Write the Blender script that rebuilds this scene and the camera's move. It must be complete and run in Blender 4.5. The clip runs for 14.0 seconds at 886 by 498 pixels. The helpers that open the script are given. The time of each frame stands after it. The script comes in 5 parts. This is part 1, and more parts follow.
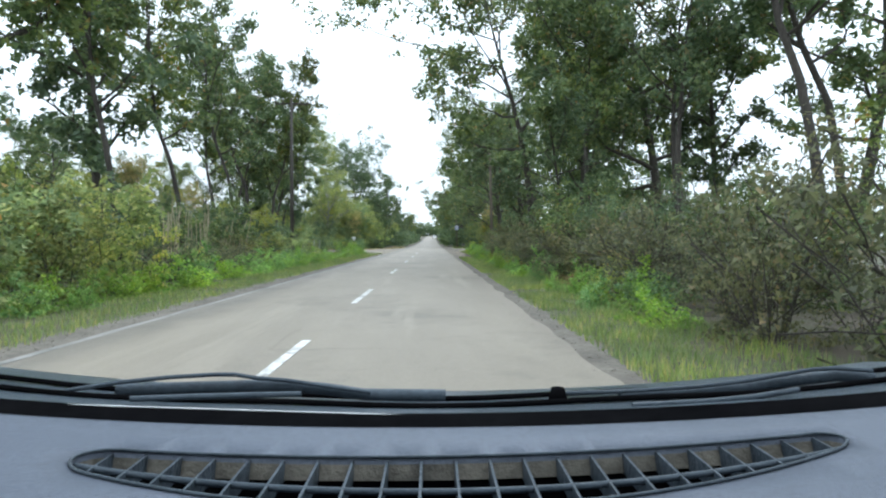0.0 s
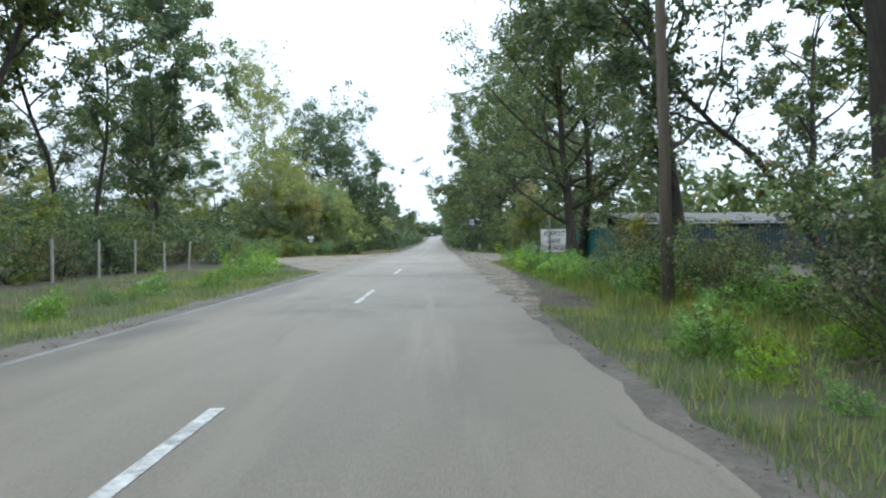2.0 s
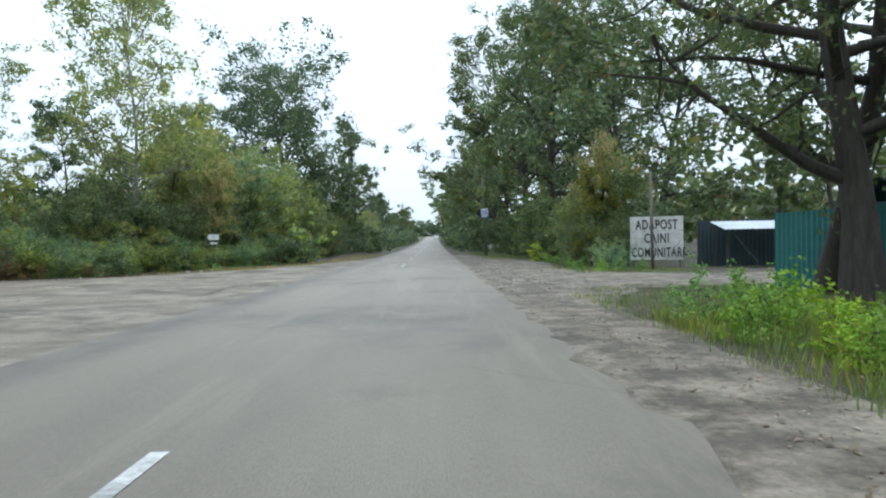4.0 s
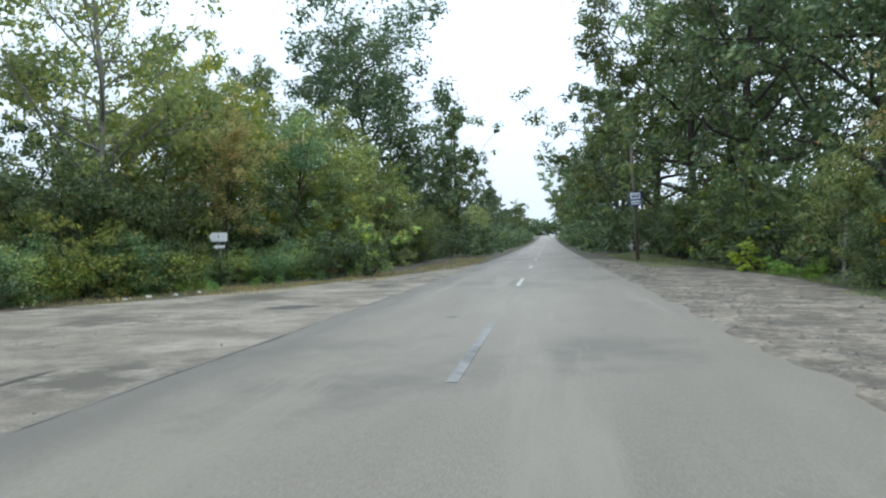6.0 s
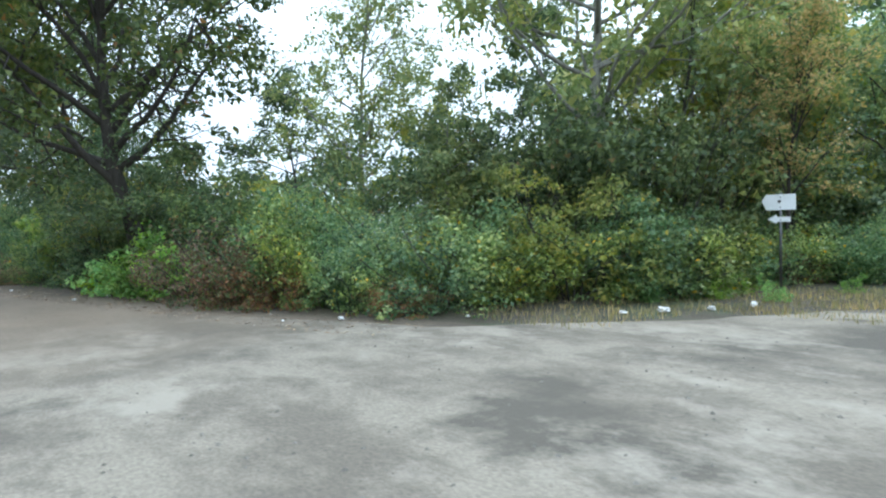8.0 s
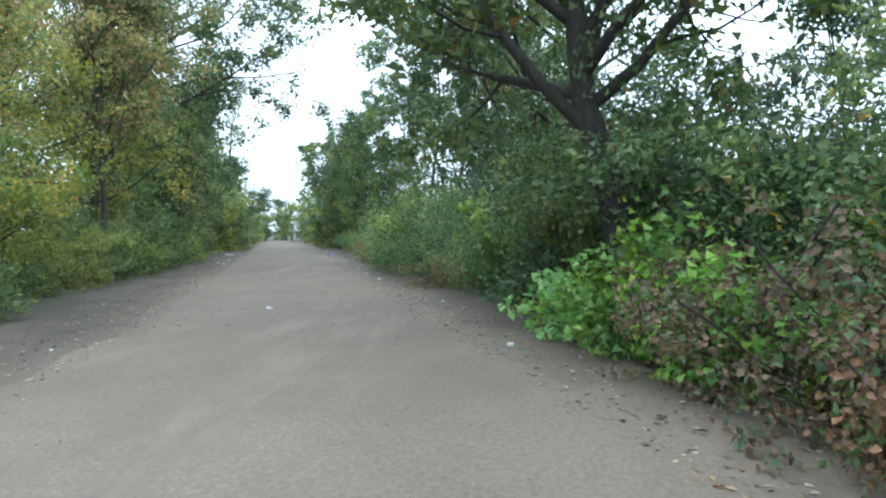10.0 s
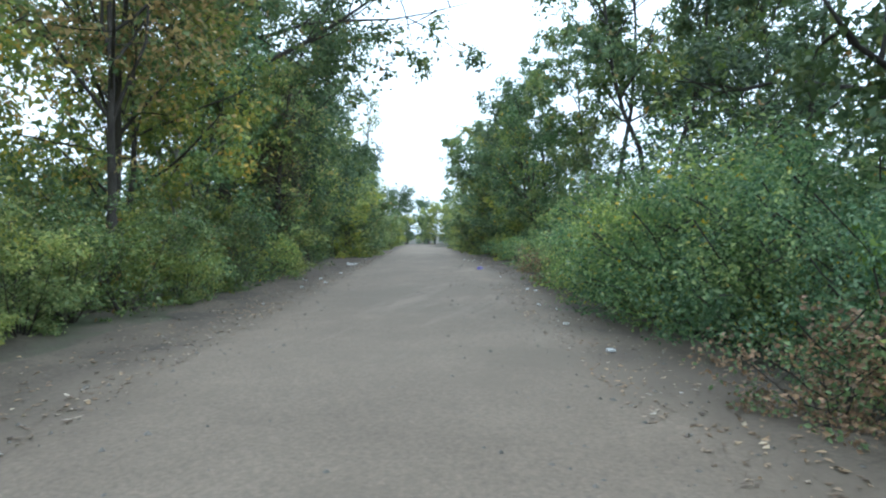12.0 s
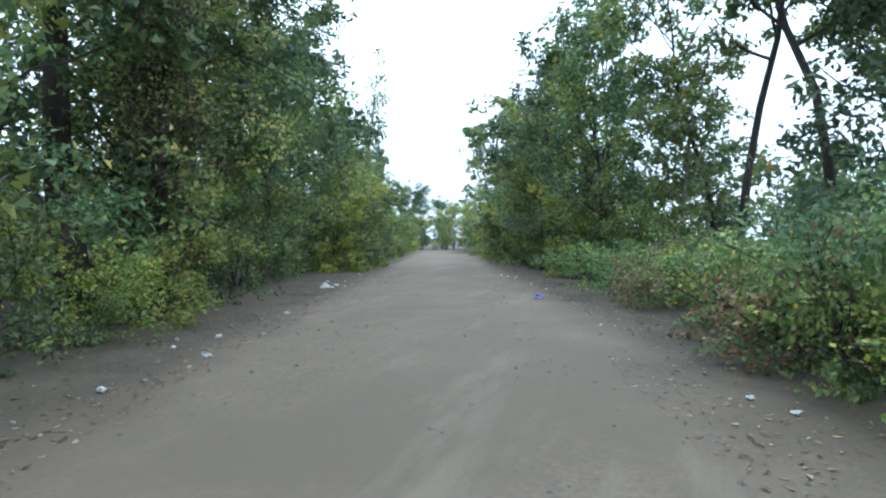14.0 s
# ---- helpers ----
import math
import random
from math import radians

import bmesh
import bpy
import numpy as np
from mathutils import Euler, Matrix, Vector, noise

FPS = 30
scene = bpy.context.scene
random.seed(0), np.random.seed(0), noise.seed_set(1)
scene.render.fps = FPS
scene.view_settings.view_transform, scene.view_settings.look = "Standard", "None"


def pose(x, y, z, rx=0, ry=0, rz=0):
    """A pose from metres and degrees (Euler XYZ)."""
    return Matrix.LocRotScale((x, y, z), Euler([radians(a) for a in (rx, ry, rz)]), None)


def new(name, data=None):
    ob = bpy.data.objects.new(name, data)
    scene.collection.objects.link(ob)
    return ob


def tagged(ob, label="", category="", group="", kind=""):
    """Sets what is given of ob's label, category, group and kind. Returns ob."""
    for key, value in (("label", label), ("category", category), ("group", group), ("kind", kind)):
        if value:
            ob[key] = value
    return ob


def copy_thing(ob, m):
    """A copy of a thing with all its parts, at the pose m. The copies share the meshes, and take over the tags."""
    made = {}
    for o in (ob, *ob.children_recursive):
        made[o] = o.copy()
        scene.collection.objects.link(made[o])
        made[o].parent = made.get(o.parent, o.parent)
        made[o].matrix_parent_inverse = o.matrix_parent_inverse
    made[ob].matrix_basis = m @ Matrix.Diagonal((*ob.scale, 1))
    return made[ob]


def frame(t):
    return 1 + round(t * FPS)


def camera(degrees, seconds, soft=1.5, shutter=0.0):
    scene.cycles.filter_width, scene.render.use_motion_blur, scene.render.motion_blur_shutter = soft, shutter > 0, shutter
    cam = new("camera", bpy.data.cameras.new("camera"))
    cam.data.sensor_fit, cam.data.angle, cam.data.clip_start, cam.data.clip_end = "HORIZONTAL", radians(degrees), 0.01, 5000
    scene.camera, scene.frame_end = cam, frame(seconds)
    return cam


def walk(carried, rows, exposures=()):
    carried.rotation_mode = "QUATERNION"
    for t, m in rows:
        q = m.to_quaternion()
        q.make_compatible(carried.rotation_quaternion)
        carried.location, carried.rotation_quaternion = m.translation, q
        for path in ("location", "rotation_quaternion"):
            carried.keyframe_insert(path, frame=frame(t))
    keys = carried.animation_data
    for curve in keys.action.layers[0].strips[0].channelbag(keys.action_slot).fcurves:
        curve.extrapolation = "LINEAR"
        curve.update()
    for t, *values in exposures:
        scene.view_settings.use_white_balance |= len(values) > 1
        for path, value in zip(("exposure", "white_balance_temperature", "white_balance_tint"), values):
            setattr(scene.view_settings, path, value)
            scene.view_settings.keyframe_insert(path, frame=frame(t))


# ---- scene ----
cam = camera(70.47, 14.0, soft=2.2, shutter=0.0)

# ---- camera path: seconds, x, y, z, rx, ry, rz ----
PATH = [
    (0, 1.65, -0.00, 1.306, 89.23, 0.08, -0.93),
    (0.5, 1.68, 9.92, 1.306, 89.13, 0.09, -0.96),
    (1, 1.71, 19.30, 1.306, 89.11, -0.05, -1.11),
    (1.5, 1.73, 28.04, 1.306, 89.28, 0.32, -0.78),
    (2, 1.74, 36.07, 1.306, 89.29, 0.39, -0.47),
    (2.5, 1.75, 43.40, 1.306, 89.32, 0.64, -0.87),
    (2.7, 1.76, 46.15, 1.306, 89.32, 0.67, -0.84),
    (3.2, 1.75, 52.58, 1.306, 89.31, 0.77, -0.62),
    (3.7, 1.74, 58.35, 1.306, 89.30, 0.86, -0.63),
    (4.2, 1.76, 63.32, 1.306, 89.29, 0.95, -0.83),
    (4.8, 1.74, 68.25, 1.306, 89.28, 1.06, -0.17),
    (5, 1.70, 69.70, 1.306, 89.27, 1.27, 0.58),
    (5.5, 1.45, 73.04, 1.306, 89.35, 1.73, 4.02),
    (6, 0.93, 75.92, 1.306, 89.49, 1.53, 9.58),
    (6.5, 0.16, 78.31, 1.306, 89.60, 1.39, 16.39),
    (7, -0.98, 80.33, 1.306, 89.14, 0.29, 26.50),
    (7.5, -2.54, 82.06, 1.306, 88.33, 0.21, 39.21),
    (8, -4.56, 83.42, 1.306, 88.38, 1.27, 52.87),
    (8.5, -6.87, 84.34, 1.306, 89.60, -0.38, 65.16),
    (9, -9.11, 84.73, 1.306, 88.41, 0.15, 76.82),
    (9.2, -9.92, 84.80, 1.306, 88.09, 0.35, 79.80),
    (9.7, -11.83, 84.80, 1.306, 88.23, 0.29, 87.08),
    (10.2, -13.80, 84.51, 1.306, 88.37, 0.23, 94.75),
    (10.7, -15.95, 84.09, 1.306, 88.51, 0.17, 99.09),
    (11.3, -18.79, 83.39, 1.306, 88.68, 0.10, 102.71),
    (11.5, -19.81, 83.11, 1.306, 89.08, -0.77, 103.53),
    (12, -22.46, 82.37, 1.306, 88.67, -0.47, 104.93),
    (12.5, -25.03, 81.60, 1.306, 89.22, 0.53, 105.95),
    (13, -27.32, 80.89, 1.306, 88.90, 0.67, 106.38),
    (13.5, -29.51, 80.21, 1.306, 89.64, 0.75, 106.65),
    (14, -31.88, 79.48, 1.306, 89.05, -0.32, 106.45),
]
walk(cam, [(t, pose(*p)) for t, *p in PATH], exposures=[(0.0, -0.08, 5800, 4), (2.5, -0.26, 5680, 5), (5.0, -0.43, 5680, 4), (7.0, -0.43, 5640, 4), (8.0, 0.04, 5380, 3), (9.0, 0.28, 5300, 2), (11.5, 0.08, 5200, 3), (14.0, 0.1, 5170, 3)])

# ---- world and sun ----
world = bpy.data.worlds.new("overcast_sky")
scene.world = world
world.use_nodes = True
wt = world.node_tree
wt.nodes.clear()
w_sky = wt.nodes.new("ShaderNodeTexSky")
w_sky.sky_type = "NISHITA"
w_sky.sun_disc = False
w_sky.sun_elevation = radians(38)
w_sky.sun_rotation = radians(200)
w_sky.dust_density = 4.0
w_way = wt.nodes.new("ShaderNodeTexCoord")
w_part = wt.nodes.new("ShaderNodeSeparateXYZ")
w_high = wt.nodes.new("ShaderNodeMapRange")
for socket, value in (("From Min", 0.0), ("From Max", 1.0), ("To Min", 0.62), ("To Max", 1.5)):
    w_high.inputs[socket].default_value = value
w_mix = wt.nodes.new("ShaderNodeMixRGB")
w_mix.inputs[0].default_value = 0.88
w_cloud = wt.nodes.new("ShaderNodeVectorMath")
w_cloud.operation = "SCALE"
w_cloud.inputs[0].default_value = (17.0, 17.6, 18.4)
wt.links.new(w_way.outputs["Generated"], w_part.inputs[0])
wt.links.new(w_part.outputs["Z"], w_high.inputs["Value"])
wt.links.new(w_high.outputs[0], w_cloud.inputs["Scale"])
wt.links.new(w_cloud.outputs[0], w_mix.inputs[2])
w_bg = wt.nodes.new("ShaderNodeBackground")
w_bg.inputs[1].default_value = 0.13
w_out = wt.nodes.new("ShaderNodeOutputWorld")
wt.links.new(w_sky.outputs[0], w_mix.inputs[1])
wt.links.new(w_mix.outputs[0], w_bg.inputs[0])
wt.links.new(w_bg.outputs[0], w_out.inputs[0])

sun_data = bpy.data.lights.new("sun", "SUN")
sun_data.energy = 1.2
sun_data.angle = radians(25)
sun_data.color = (1.0, 0.96, 0.9)
sun = new("sun", sun_data)
sun.matrix_world = pose(0, 0, 60, 45, 0, 160)


# ---- materials ----
def material(name):
    m = bpy.data.materials.new(name)
    m.use_nodes = True
    nt = m.node_tree
    return m, nt, nt.nodes["Principled BSDF"]


def ramp(nt, source, stops):
    r = nt.nodes.new("ShaderNodeValToRGB")
    while len(r.color_ramp.elements) < len(stops):
        r.color_ramp.elements.new(0.5)
    for e, (at, col) in zip(r.color_ramp.elements, stops):
        e.position, e.color = at, (*col, 1)
    nt.links.new(source, r.inputs[0])
    return r.outputs[0]


def noise_tex(nt, scale, detail=6, rough=0.6, stretch=None):
    co = nt.nodes.new("ShaderNodeTexCoord")
    n = nt.nodes.new("ShaderNodeTexNoise")
    n.inputs["Scale"].default_value = scale
    n.inputs["Detail"].default_value = detail
    n.inputs["Roughness"].default_value = rough
    out = co.outputs["Object"]
    if stretch:
        mp = nt.nodes.new("ShaderNodeMapping")
        mp.inputs["Scale"].default_value = stretch
        nt.links.new(out, mp.inputs[0])
        out = mp.outputs[0]
    nt.links.new(out, n.inputs["Vector"])
    return n.outputs["Fac"]


def mix_rgb(nt, fac, a, b, mode="MIX"):
    m = nt.nodes.new("ShaderNodeMixRGB")
    m.blend_type = mode
    for i, v in ((0, fac), (1, a), (2, b)):
        if isinstance(v, (int, float)):
            m.inputs[i].default_value = v
        elif isinstance(v, tuple):
            m.inputs[i].default_value = (*v, 1)
        else:
            nt.links.new(v, m.inputs[i])
    return m.outputs[0]


def bump(nt, bsdf, source, strength=0.4, distance=0.02):
    b = nt.nodes.new("ShaderNodeBump")
    b.inputs["Strength"].default_value = strength
    b.inputs["Distance"].default_value = distance
    nt.links.new(source, b.inputs["Height"])
    nt.links.new(b.outputs[0], bsdf.inputs["Normal"])


def grain_colour(nt, dark, light, scale, fine=40, stretch=None, stain=None, hard=0.2, speck=0.35, cracks=0.0, streaks=None):
    """The colour of such a surface and its fine grain."""
    broad = noise_tex(nt, scale, 9, 0.7, stretch)
    small = noise_tex(nt, fine, 4, 0.7, stretch)
    col = ramp(nt, broad, [(0.5 - hard, dark), (0.5 + hard, light)])
    col = mix_rgb(nt, speck, col, ramp(nt, small, [(0.3, (0.25, 0.25, 0.25)), (0.7, (0.8, 0.8, 0.8))]), "OVERLAY")
    if stain:
        col = mix_rgb(nt, ramp(nt, noise_tex(nt, scale * 0.37, 7, 0.7), [(0.52, (0, 0, 0)), (0.62, (1, 1, 1))]), col, stain)
    if streaks:
        col = mix_rgb(nt, ramp(nt, noise_tex(nt, 1.0, 8, 0.72, streaks[1]), [(0.53, (0, 0, 0)), (0.64, (0.8, 0.8, 0.8))]), col, streaks[0])
    if cracks:
        co = nt.nodes.new("ShaderNodeTexCoord")
        wav = nt.nodes.new("ShaderNodeTexNoise")
        wav.inputs["Scale"].default_value = 1.3
        wav.inputs["Detail"].default_value = 5
        bend = nt.nodes.new("ShaderNodeMixRGB")
        bend.inputs[0].default_value = 0.25
        vor = nt.nodes.new("ShaderNodeTexVoronoi")
        vor.feature = "DISTANCE_TO_EDGE"
        vor.inputs["Scale"].default_value = cracks
        nt.links.new(co.outputs["Object"], wav.inputs["Vector"])
        nt.links.new(co.outputs["Object"], bend.inputs[1])
        nt.links.new(wav.outputs["Color"], bend.inputs[2])
        nt.links.new(bend.outputs[0], vor.inputs["Vector"])
        line = ramp(nt, vor.outputs["Distance"], [(0.003, (0.84, 0.835, 0.83)), (0.009, (1, 1, 1))])
        some = ramp(nt, noise_tex(nt, 0.21, 3, 0.5), [(0.5, (0, 0, 0)), (0.58, (1, 1, 1))])
        col = mix_rgb(nt, some, col, mix_rgb(nt, 1.0, col, line, "MULTIPLY"))
    return col, small


def grain(name, dark, light, scale, fine=40, rough=0.85, relief=0.3, metal=0.0, stretch=None, stain=None, hard=0.2, speck=0.35, cracks=0.0, streaks=None):
    """A surface with broad patches, fine grain and relief."""
    m, nt, b = material(name)
    col, small = grain_colour(nt, dark, light, scale, fine, stretch, stain, hard, speck, cracks, streaks)
    nt.links.new(col, b.inputs["Base Color"])
    b.inputs["Roughness"].default_value = rough
    b.inputs["Metallic"].default_value = metal
    bump(nt, b, small, relief)
    return m


def blend(name, first, second, along, start, end, wander=0.8, fold=None, rough=0.93):
    """Two kinds of ground that pass into one another, with a ragged seam, along a direction of the plan."""
    m, nt, b = material(name)
    one, small = grain_colour(nt, **first)
    two, _ = grain_colour(nt, **second)
    co = nt.nodes.new("ShaderNodeTexCoord")
    dot = nt.nodes.new("ShaderNodeVectorMath")
    dot.operation = "DOT_PRODUCT"
    dot.inputs[1].default_value = (*along, 0)
    nt.links.new(co.outputs["Object"], dot.inputs[0])
    out = dot.outputs["Value"]
    if fold is not None:
        for op, value in (("SUBTRACT", fold), ("ABSOLUTE", 0)):
            step = nt.nodes.new("ShaderNodeMath")
            step.operation = op
            step.inputs[1].default_value = value
            nt.links.new(out, step.inputs[0])
            out = step.outputs[0]
    ragged = nt.nodes.new("ShaderNodeMath")
    ragged.operation = "MULTIPLY_ADD"
    ragged.inputs[1].default_value = wander * 4
    nt.links.new(noise_tex(nt, 0.7, 9, 0.7), ragged.inputs[0])
    nt.links.new(out, ragged.inputs[2])
    span = nt.nodes.new("ShaderNodeMapRange")
    span.inputs["From Min"].default_value = start + wander * 2
    span.inputs["From Max"].default_value = end + wander * 2
    nt.links.new(ragged.outputs[0], span.inputs["Value"])
    nt.links.new(mix_rgb(nt, span.outputs[0], one, two), b.inputs["Base Color"])
    b.inputs["Roughness"].default_value = rough
    bump(nt, b, small, 0.5)
    return m


def leaf_material(name, stops, through_light=0.36, rough=0.55, warm=(1.58, 1.42, 1.05), hues=(0.466, 0.502)):
    """Leaves: each one its own shade, some light passing through."""
    m, nt, b = material(name)
    geo = nt.nodes.new("ShaderNodeNewGeometry")
    info = nt.nodes.new("ShaderNodeObjectInfo")
    col = ramp(nt, geo.outputs["Random Per Island"], stops)
    drift = nt.nodes.new("ShaderNodeTexNoise")
    drift.inputs["Scale"].default_value = 0.75
    drift.inputs["Detail"].default_value = 4
    nt.links.new(geo.outputs["Position"], drift.inputs["Vector"])
    col = mix_rgb(nt, ramp(nt, drift.outputs["Fac"], [(0.46, (0, 0, 0)), (0.62, (1, 1, 1))]), col, mix_rgb(nt, 1.0, col, warm, "MULTIPLY"))
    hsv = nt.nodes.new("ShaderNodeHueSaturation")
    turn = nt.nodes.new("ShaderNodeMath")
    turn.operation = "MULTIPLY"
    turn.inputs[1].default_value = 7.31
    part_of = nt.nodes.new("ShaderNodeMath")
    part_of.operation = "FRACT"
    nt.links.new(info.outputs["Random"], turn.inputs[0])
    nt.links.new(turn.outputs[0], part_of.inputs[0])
    # The lifted tone range, with the gloss below, takes in some windscreen haze.
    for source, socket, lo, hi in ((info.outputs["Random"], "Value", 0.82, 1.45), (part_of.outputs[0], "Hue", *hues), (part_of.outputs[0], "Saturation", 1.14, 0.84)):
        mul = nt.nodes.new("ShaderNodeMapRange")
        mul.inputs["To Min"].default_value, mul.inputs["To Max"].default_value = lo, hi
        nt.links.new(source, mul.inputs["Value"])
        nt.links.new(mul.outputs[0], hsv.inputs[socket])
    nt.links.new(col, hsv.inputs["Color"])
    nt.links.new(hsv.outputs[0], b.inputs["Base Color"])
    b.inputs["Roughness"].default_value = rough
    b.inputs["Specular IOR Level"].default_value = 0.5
    tr = nt.nodes.new("ShaderNodeBsdfTranslucent")
    nt.links.new(hsv.outputs[0], tr.inputs["Color"])
    mx = nt.nodes.new("ShaderNodeMixShader")
    mx.inputs[0].default_value = through_light
    nt.links.new(b.outputs[0], mx.inputs[1])
    nt.links.new(tr.outputs[0], mx.inputs[2])
    nt.links.new(mx.outputs[0], nt.nodes["Material Output"].inputs["Surface"])
    return m


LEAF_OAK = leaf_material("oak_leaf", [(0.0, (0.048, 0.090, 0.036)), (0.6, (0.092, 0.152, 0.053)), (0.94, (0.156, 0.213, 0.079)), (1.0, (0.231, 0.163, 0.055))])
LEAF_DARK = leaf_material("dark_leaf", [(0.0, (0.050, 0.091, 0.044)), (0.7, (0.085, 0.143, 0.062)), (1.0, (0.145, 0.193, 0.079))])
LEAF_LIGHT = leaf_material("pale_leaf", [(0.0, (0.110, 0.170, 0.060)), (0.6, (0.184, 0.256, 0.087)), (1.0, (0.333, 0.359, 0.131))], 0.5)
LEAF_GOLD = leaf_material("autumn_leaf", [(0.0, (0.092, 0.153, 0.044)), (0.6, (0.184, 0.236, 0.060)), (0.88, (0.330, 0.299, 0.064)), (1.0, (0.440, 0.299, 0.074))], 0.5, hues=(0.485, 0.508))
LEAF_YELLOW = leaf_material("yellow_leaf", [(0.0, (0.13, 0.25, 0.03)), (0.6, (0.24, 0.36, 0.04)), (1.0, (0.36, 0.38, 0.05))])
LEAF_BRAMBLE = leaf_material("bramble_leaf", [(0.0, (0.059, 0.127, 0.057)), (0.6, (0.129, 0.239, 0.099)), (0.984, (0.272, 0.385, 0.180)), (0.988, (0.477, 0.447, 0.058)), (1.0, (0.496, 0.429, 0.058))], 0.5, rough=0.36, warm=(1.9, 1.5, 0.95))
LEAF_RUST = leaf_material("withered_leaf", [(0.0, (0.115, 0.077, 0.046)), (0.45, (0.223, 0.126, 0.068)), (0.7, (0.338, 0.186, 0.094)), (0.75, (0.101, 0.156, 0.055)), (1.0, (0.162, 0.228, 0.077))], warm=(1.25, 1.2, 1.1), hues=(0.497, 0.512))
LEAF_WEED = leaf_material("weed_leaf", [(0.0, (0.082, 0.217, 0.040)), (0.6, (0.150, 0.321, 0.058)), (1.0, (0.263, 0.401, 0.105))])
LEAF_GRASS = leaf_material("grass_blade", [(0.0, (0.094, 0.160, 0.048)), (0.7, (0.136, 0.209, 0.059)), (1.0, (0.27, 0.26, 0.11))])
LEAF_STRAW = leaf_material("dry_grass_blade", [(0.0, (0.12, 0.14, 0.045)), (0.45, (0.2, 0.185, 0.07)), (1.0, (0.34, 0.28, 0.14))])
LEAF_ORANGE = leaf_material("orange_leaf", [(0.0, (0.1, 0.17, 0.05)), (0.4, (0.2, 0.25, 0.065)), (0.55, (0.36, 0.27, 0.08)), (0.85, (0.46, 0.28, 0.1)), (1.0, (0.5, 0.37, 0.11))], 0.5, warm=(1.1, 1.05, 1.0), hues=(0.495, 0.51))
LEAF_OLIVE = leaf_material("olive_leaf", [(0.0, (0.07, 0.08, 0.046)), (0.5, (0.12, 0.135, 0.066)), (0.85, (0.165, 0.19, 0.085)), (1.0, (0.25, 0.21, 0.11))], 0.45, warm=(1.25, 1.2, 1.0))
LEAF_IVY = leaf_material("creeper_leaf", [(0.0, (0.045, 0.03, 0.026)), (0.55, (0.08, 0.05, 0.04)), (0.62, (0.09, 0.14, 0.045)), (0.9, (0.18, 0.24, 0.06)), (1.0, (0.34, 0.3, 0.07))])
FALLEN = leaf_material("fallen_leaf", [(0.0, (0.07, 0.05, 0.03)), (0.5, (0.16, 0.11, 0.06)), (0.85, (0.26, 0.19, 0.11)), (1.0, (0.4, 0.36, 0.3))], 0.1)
PALE_BARK = grain("pale_bark", (0.14, 0.135, 0.115), (0.33, 0.32, 0.28), 3, 18, 0.9, 0.6, stretch=(3, 3, 1))
BARK = grain("bark", (0.03, 0.026, 0.022), (0.085, 0.075, 0.063), 3, 25, 0.95, 0.9, stretch=(4, 4, 0.6))
TAR = dict(dark=(0.156, 0.135, 0.105), light=(0.228, 0.199, 0.155), scale=0.35, fine=60, stretch=(1.2, 0.25, 1), stain=(0.13, 0.115, 0.091), speck=0.4, cracks=0.3, streaks=((0.244, 0.213, 0.166), (0.9, 0.07, 1)))
EDGE_TAR = dict(dark=(0.112, 0.099, 0.08), light=(0.168, 0.149, 0.12), scale=0.8, fine=60, stretch=(1.2, 0.3, 1), stain=(0.105, 0.093, 0.076), speck=0.45)
ASPHALT = blend("worn_asphalt", TAR, EDGE_TAR, (-1, 0), 2.05, 2.55, 0.22, rough=0.62)
TURF = grain("mossy_turf", (0.045, 0.05, 0.024), (0.095, 0.1, 0.048), 1.6, 30, 0.95, 0.8, stain=(0.085, 0.07, 0.045), speck=0.6)
LANE_O, LANE_D, LANE_R = (-3.0, 87.7), (-0.959, -0.284), (-0.284, 0.959)
OLD_TAR = dict(dark=(0.145, 0.124, 0.095), light=(0.245, 0.213, 0.165), scale=0.9, fine=34, stain=(0.1, 0.087, 0.067), stretch=(0.7, 1.0, 1), hard=0.08, speck=0.45, streaks=((0.34, 0.3, 0.24), (0.42, 0.55, 1)))
TRODDEN = dict(dark=(0.152, 0.118, 0.083), light=(0.218, 0.172, 0.122), scale=0.5, fine=26, stain=(0.168, 0.132, 0.093), hard=0.2, speck=0.45, streaks=((0.238, 0.192, 0.14), (0.16, 0.8, 1)))
LITTERED = dict(dark=(0.066, 0.051, 0.036), light=(0.125, 0.098, 0.067), scale=1.4, fine=22, stain=(0.055, 0.044, 0.032), speck=0.6)
APRON = blend("broken_asphalt", OLD_TAR, TRODDEN, LANE_D, -13.53, -8.53, 1.4)
DIRT = blend("packed_dirt", TRODDEN, LITTERED, LANE_R, 2.0, 3.0, 0.5, 85.21)
PULLOFF = grain("rutted_dirt", (0.1, 0.083, 0.063), (0.27, 0.23, 0.175), 1.5, 9, 0.95, 0.9, stain=(0.105, 0.088, 0.068), hard=0.1, speck=0.6, cracks=0.9)
GRIT = grain("gritty_soil", (0.07, 0.062, 0.05), (0.17, 0.152, 0.125), 1.2, 14, 0.95, 0.7, speck=0.6)
SOIL = grain("soil_and_grass", (0.05, 0.042, 0.029), (0.1, 0.082, 0.056), 0.8, 18, 0.95, 0.8, stain=(0.06, 0.072, 0.034), speck=0.6, streaks=((0.075, 0.088, 0.042), (0.5, 0.5, 1)))
PAINT = grain("road_paint", (0.32, 0.315, 0.3), (0.62, 0.615, 0.59), 4, 22, 0.75, 0.2, stain=(0.17, 0.166, 0.15), hard=0.1)
EDGE_PAINT = grain("faded_paint", (0.16, 0.156, 0.145), (0.3, 0.295, 0.275), 1.3, 14, 0.8, 0.3, stain=(0.13, 0.128, 0.118))
